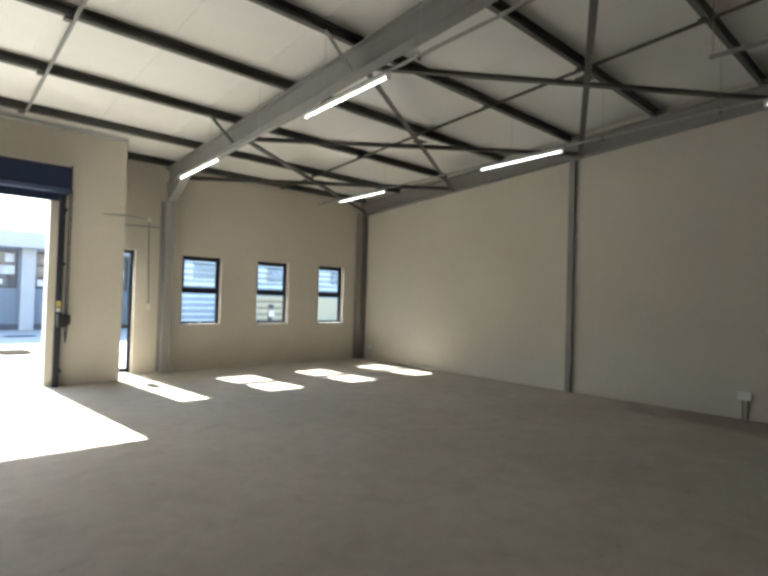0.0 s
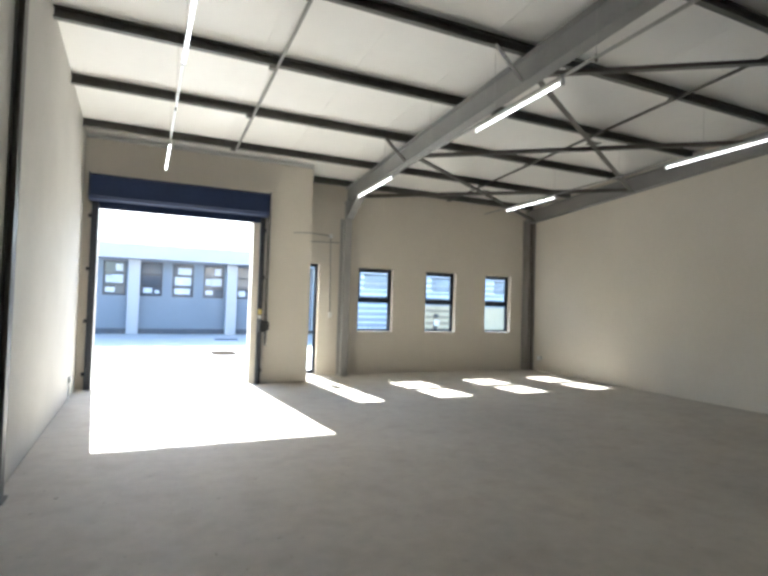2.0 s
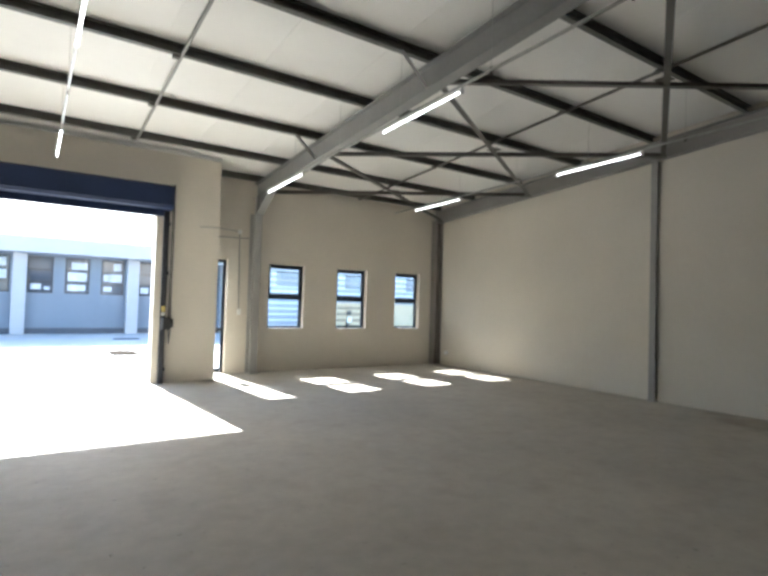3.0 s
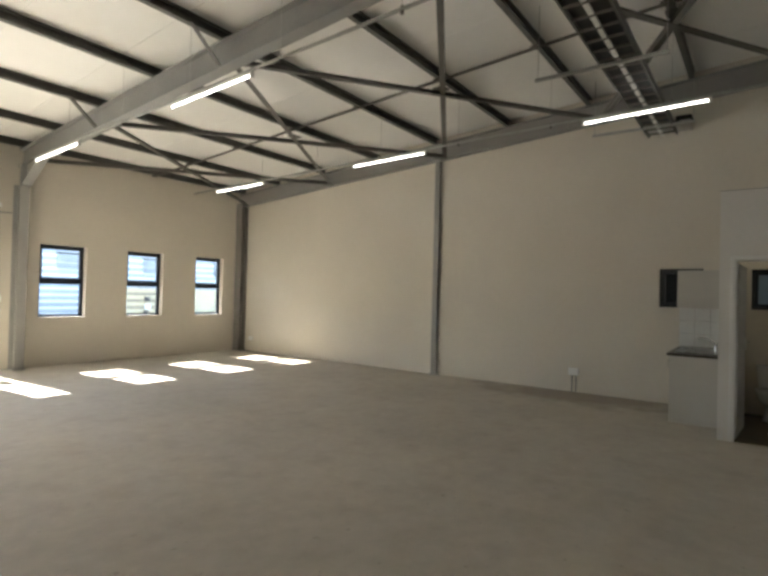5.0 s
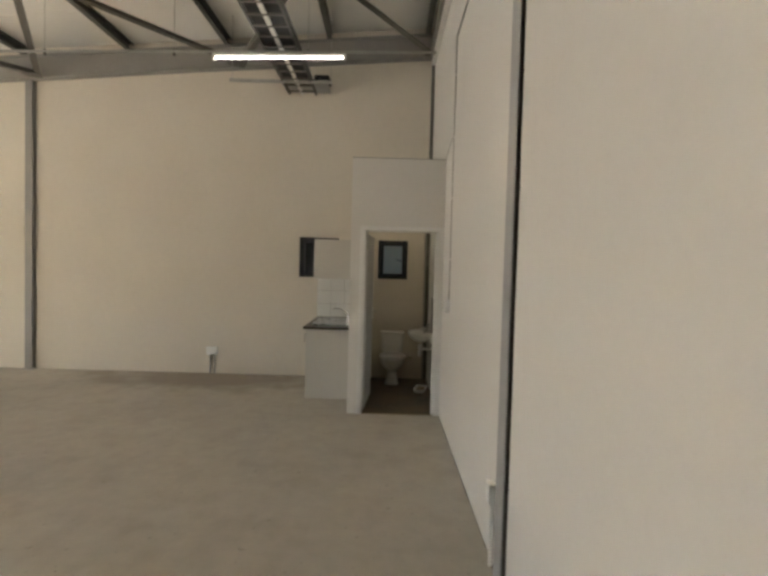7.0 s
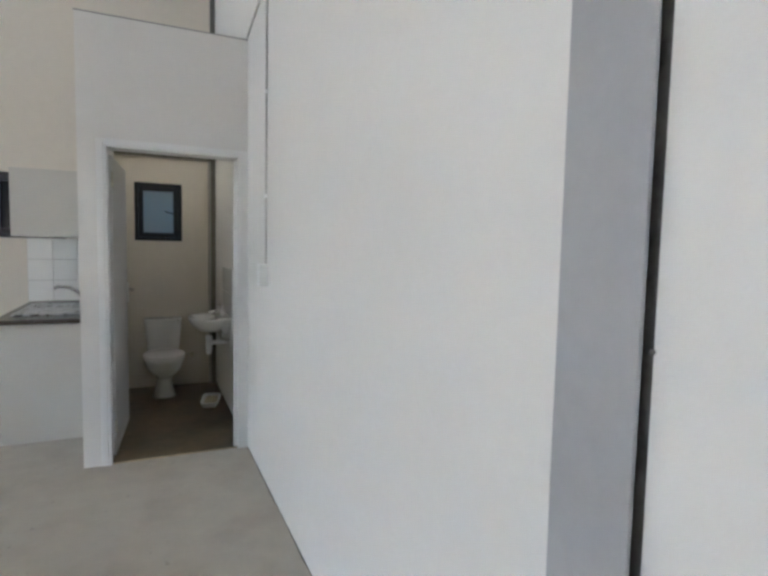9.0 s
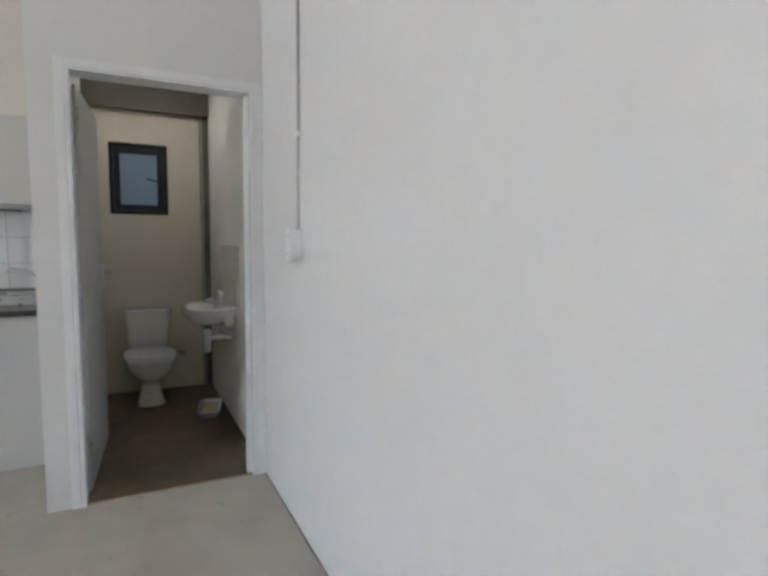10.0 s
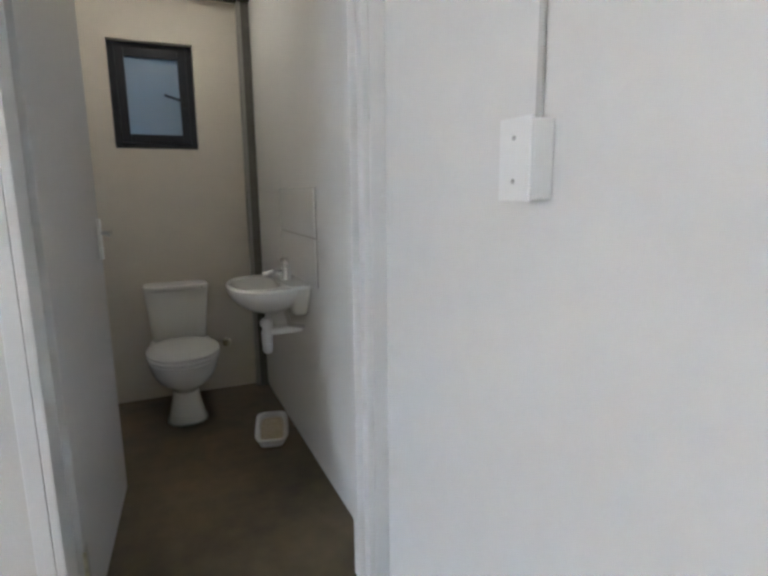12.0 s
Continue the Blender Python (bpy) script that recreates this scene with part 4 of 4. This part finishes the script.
part("lid", loft([(8.618, WY, 0.418, 0.234, 0.180, 2.2), (8.618, WY, 0.421, 0.238, 0.184, 2.2), (8.618, WY, 0.429, 0.236, 0.182, 2.2), (8.618, WY, 0.438, 0.20, 0.15, 2.2)], 40), SEAT, _t, "white plastic lid", True)
part("cistern", loft([(8.985, WY, 0.392, 0.068, 0.140, 5), (8.982, WY, 0.41, 0.075, 0.148, 5), (8.978, WY, 0.56, 0.082, 0.162, 5), (8.976, WY, 0.690, 0.086, 0.174, 5)], 36), CERAMIC, _t, "", True)
part("cistern_lid", loft([(8.976, WY, 0.692, 0.0855, 0.1735, 5), (8.976, WY, 0.694, 0.087, 0.175, 5), (8.976, WY, 0.714, 0.087, 0.1755, 5), (8.976, WY, 0.72, 0.083, 0.171, 5)], 36), CERAMIC, _t, "", True)
part("flush_button", rod(bmesh.new(), (8.892, WY - 0.135, 0.703), (8.884, WY - 0.135, 0.703), 0.010, 14), CHROME, _t)
part("floor_seal", loft([(8.70, WY, 0.0065, 0.126, 0.106, 2.6), (8.70, WY, 0.012, 0.121, 0.101, 2.6)], 36), GROUT, _t)
_v = thing("stop_valve", (9.05, -0.505, 0.325), "small brass stop valve on the toilet wall", "valve")
part("body", rod(bmesh.new(), (EAST - 0.001, -0.505, 0.325), (EAST - 0.06, -0.505, 0.325), 0.014, 12), BRASS, _v)
part("knob", loft([(EAST - 0.068, -0.505, 0.304, 0.020, 0.020, 2), (EAST - 0.068, -0.505, 0.310, 0.024, 0.024, 2), (EAST - 0.068, -0.505, 0.340, 0.024, 0.024, 2), (EAST - 0.068, -0.505, 0.348, 0.016, 0.016, 2)], 12), BRASS, _v, "", True)
part("hose", pipe([(EAST - 0.05, -0.505, 0.325), (EAST - 0.05, -0.44, 0.335), (EAST - 0.06, -0.38, 0.37)], 0.007, 8), CHROME, _v)

BX = 8.11
_b = thing("wash_basin", (BX, SOUTH, 0.7), "small white ceramic wall-hung basin", "wash basin")
_rim = [(BX, -0.60, 0.700, 0.060, 0.060, 2.2), (BX, -0.60, 0.715, 0.110, 0.095, 2.2), (BX, -0.595, 0.745, 0.170, 0.135, 2.2), (BX, -0.59, 0.782, 0.216, 0.162, 2.3), (BX, -0.588, 0.812, 0.235, 0.172, 2.4), (BX, -0.588, 0.826, 0.238, 0.172, 2.4), (BX, -0.588, 0.834, 0.228, 0.162, 2.4)]
_in = [(BX, -0.545, 0.830, 0.182, 0.105, 2.3), (BX, -0.545, 0.80, 0.166, 0.094, 2.3), (BX, -0.55, 0.745, 0.12, 0.07, 2.2), (BX, -0.56, 0.722, 0.03, 0.03, 2)]
part("bowl", loft(_rim + _in, 40), CERAMIC, _b, "", True)
part("back_ledge", loft([(BX, -0.716, 0.694, 0.130, 0.033, 3.5), (BX, -0.712, 0.706, 0.155, 0.038, 4), (BX, -0.703, 0.80, 0.205, 0.056, 4.5), (BX, -0.700, 0.826, 0.212, 0.059, 5), (BX, -0.700, 0.838, 0.204, 0.054, 5)], 40), CERAMIC, _b, "", True)
part("waste", rod(bmesh.new(), (BX, -0.56, 0.7225), (BX, -0.56, 0.7275), 0.022, 14), CHROME, _b)
part("trap", pipe([(BX, -0.585, 0.665), (BX, -0.585, 0.56)], 0.022, 14), PVC, _b, "white plastic bottle trap")
part("trap_bottle", loft([(BX, -0.585, 0.50, 0.016, 0.016, 2), (BX, -0.585, 0.515, 0.024, 0.024, 2), (BX, -0.585, 0.60, 0.027, 0.027, 2), (BX, -0.585, 0.61, 0.022, 0.022, 2)], 18), PVC, _b, "", True)
part("waste_pipe", pipe([(BX, -0.585, 0.60), (BX - 0.0, SOUTH + 0.004, 0.605)], 0.019, 12), PVC, _b)
part("trap_nut", loft([(BX, -0.585, 0.63, 0.03, 0.03, 2), (BX, -0.585, 0.655, 0.03, 0.03, 2)], 10), PVC, _b)
part("supply_pipe", pipe([(BX - 0.06, -0.66, 0.73), (BX - 0.06, -0.68, 0.64), (BX - 0.06, SOUTH + 0.002, 0.62)], 0.010, 8), PVC_GREY, _b)
_s = thing("basin_tap", (BX, -0.69, 0.82), "chrome pillar tap on the basin", "tap")
TX, TY = BX + 0.02, -0.69
part("body", loft([(TX, TY, 0.836, 0.028, 0.028, 2), (TX, TY, 0.845, 0.024, 0.024, 2), (TX, TY, 0.895, 0.023, 0.023, 2), (TX, TY, 0.902, 0.019, 0.019, 2), (TX, TY, 0.910, 0.027, 0.027, 2), (TX, TY, 0.930, 0.029, 0.029, 2), (TX, TY, 0.938, 0.018, 0.018, 2)], 18), CHROME, _s, "", True)
part("spout", pipe([(TX, TY, 0.868), (TX, TY + 0.06, 0.876), (TX, TY + 0.105, 0.862)], 0.012, 10), CHROME, _s, "", True)

# shallow white tray with a beige bottom, on the toilet floor
_tr = thing("plastic_tray", (8.30, -0.62, 0.006), "shallow white plastic tray with a beige bottom on the floor", "tray")
_m = Matrix.Translation((8.30, -0.620, 0)) @ Matrix.Rotation(radians(-12), 4, "Z")
_bm = loft([(0, 0, 0.007, 0.155, 0.062, 5), (0, 0, 0.045, 0.175, 0.08, 5), (0, 0, 0.05, 0.178, 0.083, 5), (0, 0, 0.05, 0.158, 0.064, 5), (0, 0, 0.02, 0.148, 0.056, 5)], 36)
bmesh.ops.transform(_bm, matrix=_m, verts=_bm.verts)
part("shell", _bm, PVC, _tr, "", True)
_bm = loft([(0, 0, 0.021, 0.146, 0.054, 5), (0, 0, 0.030, 0.149, 0.057, 5)], 36)
bmesh.ops.transform(_bm, matrix=_m, verts=_bm.verts)
part("lining", _bm, TRAY_BEIGE, _tr, "beige lining")

# round ceiling light in the cubicle
LX, LY = 8.44, -0.270
_l = thing("bulkhead_light", (LX, LY, 2.52), "lit round white ceiling light in the toilet", "ceiling light")
part("base", loft([(LX, LY, 2.480, 0.155, 0.155, 2), (LX, LY, 2.486, 0.16, 0.16, 2), (LX, LY, 2.519, 0.16, 0.16, 2)], 36), WHITE_METAL, _l, "", True)
part("diffuser", loft([(LX, LY, 2.412, 0.05, 0.05, 2), (LX, LY, 2.417, 0.095, 0.095, 2), (LX, LY, 2.432, 0.130, 0.130, 2), (LX, LY, 2.455, 0.146, 0.146, 2), (LX, LY, 2.479, 0.150, 0.150, 2)], 36), BOWL, _l, "glowing diffuser", True)


# ---- outside ----
FACE = 25.0
_h = thing("workshop_building", (0, FACE, 0), "pale blue single-storey workshop across the yard", "building")
BAYS = [-0.52 + 4.0 * k for k in range(-4, 3)]
LIGHTS = [(p + o, p + o + 0.87) for p in BAYS for o in (0.24, 1.52, 2.82) if p + o + 0.87 < 8.3]
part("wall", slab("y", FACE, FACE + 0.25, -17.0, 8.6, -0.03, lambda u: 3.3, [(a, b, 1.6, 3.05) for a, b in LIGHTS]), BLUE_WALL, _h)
part("back_wall", cube(-17.0, 8.6, FACE + 5.0, FACE + 5.2, -0.03, 3.3), BLIND, _h)
part("fascia", cube(-17.2, 8.8, FACE - 1.0, FACE - 0.9, 3.13, 3.76, 0.01), BLUE_TRIM, _h)
part("eaves_soffit", cube(-17.2, 8.8, FACE - 0.9, FACE, 3.13, 3.2), BLUE_TRIM, _h)
part("roof", prism([(-13, 0), (13, 0), (13, 0.08), (-13, 0.08)], (-4.2, FACE - 0.9, 3.66), (-4.2, FACE + 6, 3.72)), BLUE_TRIM, _h)
for _p in BAYS:
    part("pilaster", cube(_p - 0.23, _p + 0.23, FACE - 0.35, FACE, -0.03, 3.14, 0.01), BLUE_TRIM, _h)
part("plinth_strip", cube(-17.0, 8.6, FACE - 0.06, FACE - 0.001, -0.03, 0.20), PLINTH, _h)
for _n, (_a, _b) in enumerate(LIGHTS):
    _w = part("window", cube(_a, _a + 0.06, FACE + 0.05, FACE + 0.11, 1.6, 3.05), CHARCOAL, _h)
    part("frame", cube(_b - 0.06, _b, FACE + 0.05, FACE + 0.11, 1.6, 3.05), CHARCOAL, _w)
    for _z in (1.6, 2.0, 2.5, 2.99):
        part("bar", cube(_a + 0.06, _b - 0.06, FACE + 0.05, FACE + 0.11, _z, _z + 0.06), CHARCOAL, _w)
    part("pane", cube(_a + 0.06, _b - 0.06, FACE + 0.09, FACE + 0.1, 1.66, 2.99), FAR_GLASS, _w)
    # pale things inside, seen behind the panes
    _r = random.Random(_n)
    _dim = [[(0.05, 0.45, 1.70, 1.96), (0.50, 0.75, 1.72, 1.86)], [(0.03, 0.72, 2.08, 2.47), (0.03, 0.72, 1.68, 1.97), (0.15, 0.72, 2.58, 2.88)], [(0.25, 0.72, 2.10, 2.47), (0.03, 0.34, 2.12, 2.44), (0.40, 0.70, 2.60, 2.93), (0.03, 0.40, 1.70, 1.93)]][_n % 3]
    for _u0, _u1, _z0, _z1 in _dim:
        part("blind", cube(_a + 0.07 + _u0, _a + 0.07 + _u1 - 0.08 * _r.random(), FACE + 0.080, FACE + 0.084, _z0 + _r.random() * 0.05, _z1), FAR_BLIND, _w)

_h = thing("clad_building", (16, FACE, 0), "blue-grey building with horizontal cladding beyond the yard", "building")
part("wall", cube(8.9, 40.0, FACE + 1.0, FACE + 1.3, -0.03, 6.0), CLAD_BLUE, _h)
for _n in range(20):
    part("board", cube(8.9, 40.0, FACE + 0.955 - 0.0, FACE + 0.999, 0.02 + _n * 0.30, 0.02 + _n * 0.30 + 0.195, 0.0), CLAD_BLUE, _h)
    part("joint_strip", cube(8.9, 40.0, FACE + 0.94, FACE + 0.999, 0.02 + _n * 0.30 + 0.195, 0.02 + _n * 0.30 + 0.30), BLIND, _h)
for _a in (10.5, 14.6, 18.9, 23.0):
    _w = part("window", cube(_a, _a + 1.3, FACE + 0.92, FACE + 0.96, 2.35, 3.05), CLAD_GLASS, _h)
    part("frame", cube(_a - 0.06, _a + 1.36, FACE + 0.90, FACE + 0.93, 3.05, 3.12), CHARCOAL, _w)
    part("frame", cube(_a - 0.06, _a + 1.36, FACE + 0.90, FACE + 0.93, 2.62, 2.68), BLUE_TRIM, _w)
_y = thing("yard_wall", (18, 22.5, 0), "low cream yard wall with courses", "garden wall")
part("wall", cube(11.4, 30.0, 22.5, 22.7, -0.03, 1.55), CLAD_CREAM, _y)
for _n in range(5):
    part("course", cube(11.4, 14.4, 22.46, 22.5, 0.05 + _n * 0.3, 0.05 + _n * 0.3 + 0.12), COURSE, _y)
part("coping", cube(11.3, 30.1, 22.42, 22.78, 1.55, 1.62, 0.01), BLUE_TRIM, _y)
_x = thing("meter_box", (12.87, 22.46, 0.6), "small white box with dark ends on the low yard wall", "meter box")
part("case", cube(12.76, 13.00, 22.36, 22.459, 0.62, 0.86, 0.01), BLIND, _x)
part("top_cover", cube(12.74, 12.98, 22.37, 22.459, 0.96, 1.18, 0.02), IRON, _x, "dark upper box")
part("outlet", cube(12.72, 12.92, 22.37, 22.459, 0.40, 0.58, 0.02), IRON, _x, "dark lower box")
for _x, _y, _a, _b, _iron in ((2.09, 16.4, 0.36, 0.66, COVER_IRON), (2.9, 21.7, 0.46, 0.26, PLINTH)):
    _m = thing("manhole_cover", (_x, _y, -0.03), "dark cast iron cover set in the yard", "manhole cover", "yard covers")
    part("frame", loft([(_x, _y, -0.03, _a, _b, 5), (_x, _y, -0.015, _a - 0.01, _b - 0.01, 5)], 32), _iron, _m)
    part("lid", loft([(_x, _y, -0.015, _a - 0.05, _b - 0.05, 5), (_x, _y, -0.004, _a - 0.06, _b - 0.06, 5)], 32), _iron, _m)
# added wall, not seen itself, that dims daylight on the two east panes
structure("wall_sky_block", cube(10.1, 10.3, -6.0, 12.0, -0.03, 7.0), SKY_BLOCK, "plain grey wall added to cut daylight outside the toilet window", "wall")


# ---- marks on the floor ----
JOINT_DARK = mat("dark_joint", (0.17, 0.16, 0.145), rough=0.9, vary=0.4, scale=6, fine=40)


def ragged_joint(name, a, b, across, label):
    """An uneven dark strip where a wall meets the slab."""
    a, b, across = Vector(a), Vector(b), Vector(across)
    bm = bmesh.new()
    rnd = random.Random(len(label))
    steps = int((b - a).length / 0.06)
    rows = []
    for k in range(steps + 1):
        p = a.lerp(b, k / steps)
        w = 0.003 + 0.010 * max(0.0, noise.noise(p * 3.1)) + 0.004 * rnd.random()
        rows.append((bm.verts.new(p + across * 0.0005), bm.verts.new(p + across * w)))
    for (p, q), (u, v) in zip(rows, rows[1:]):
        bm.faces.new((p, q, v, u))
    for v in bm.verts:
        v.co.z = 0.0022
    return structure(name, bm, JOINT_DARK, label, "floor joint")


ragged_joint("trim_joint_south", (WEST + 0.01, SOUTH, 0), (FRONT - 0.005, SOUTH, 0), (0, 1, 0), "dark uneven joint at the foot of the white wall")
ragged_joint("trim_joint_west", (WEST, SOUTH + 0.01, 0), (WEST, ENTRY - 0.01, 0), (1, 0, 0), "dark uneven joint at the foot of the side wall")
ragged_joint("trim_joint_east", (EAST, 0.95, 0), (EAST, NORTH - 0.01, 0), (-1, 0, 0), "dark uneven joint at the foot of the tall wall")

CHIP = mat("mortar_crumbs", (0.40, 0.37, 0.32), rough=0.9, vary=0.3, scale=40)
for _n, (_x, _y, _s) in enumerate(((-0.69, 5.08, 0.026), (-0.80, 5.29, 0.016), (0.34, 3.72, 0.022), (-0.35, 4.86, 0.018), (7.0, -0.10, 0.012), (6.86, -0.47, 0.014), (7.01, -0.24, 0.010), (6.93, 0.02, 0.009), (6.75, -0.22, 0.008))):
    _bm = bmesh.new()
    bmesh.ops.create_icosphere(_bm, subdivisions=2, radius=_s * 0.62, matrix=Matrix.Translation((_x, _y, _s * 0.14)))
    for _v in _bm.verts:
        _v.co += (_v.co - Vector((_x, _y, 0))) * 0.45 * noise.noise(_v.co * 55 + Vector((_n, 0, 0)))
        _v.co.z = max(0.0, _v.co.z * 0.42)
    tagged(link("mortar_crumb", _bm, CHIP), "small grey mortar crumb on the concrete floor", "debris", "mortar crumbs")


# ---- tiles, last ----
def tile_field(name, at, label, tiles, plane, thick, backing):
    ob = thing(name, at, label, "tiles")
    part("grout", cube(*backing), GROUT, ob)
    first = {}
    for u0, u1, z0, z1 in tiles:
        key = (round(u1 - u0, 3), round(z1 - z0, 3))
        if key not in first:
            w, h = u1 - u0, z1 - z0
            bm = cube(-thick, 0, -w / 2, w / 2, -h / 2, h / 2, 0.002) if plane == "x" else cube(-w / 2, w / 2, 0, thick, -h / 2, h / 2, 0.002)
            me = bpy.data.meshes.new("tile")
            bm.to_mesh(me)
            bm.free()
            me.materials.append(TILE)
            first[key] = me
        t = new("tile", first[key])
        t.parent = ob
        t.location = Vector((backing[0], (u0 + u1) / 2, (z0 + z1) / 2)) - Vector(at) if plane == "x" else Vector(((u0 + u1) / 2, backing[3], (z0 + z1) / 2)) - Vector(at)
    return ob


_ys = [0.905, 0.703, 0.501, SIDE + 0.003]
_zs = [0.903, 1.097, 1.292, 1.487]
tile_field("splashback", (EAST, 0.6, 0.9), "white square tiles behind the kitchen counter", [(b + 0.002, a - 0.002, c + 0.002, d - 0.002) for a, b in zip(_ys, _ys[1:]) for c, d in zip(_zs, _zs[1:])], "x", 0.006, (EAST - 0.005, EAST - 0.001, SIDE + 0.002, 0.905, 0.903, 1.487))
tile_field("basin_splashback", (BX, SOUTH, 0.84), "two white tiles above the basin", [(7.805, 8.42, 0.845, 1.045), (7.805, 8.42, 1.051, 1.253)], "y", 0.006, (7.803, 8.422, SOUTH + 0.001, SOUTH + 0.005, 0.843, 1.255))
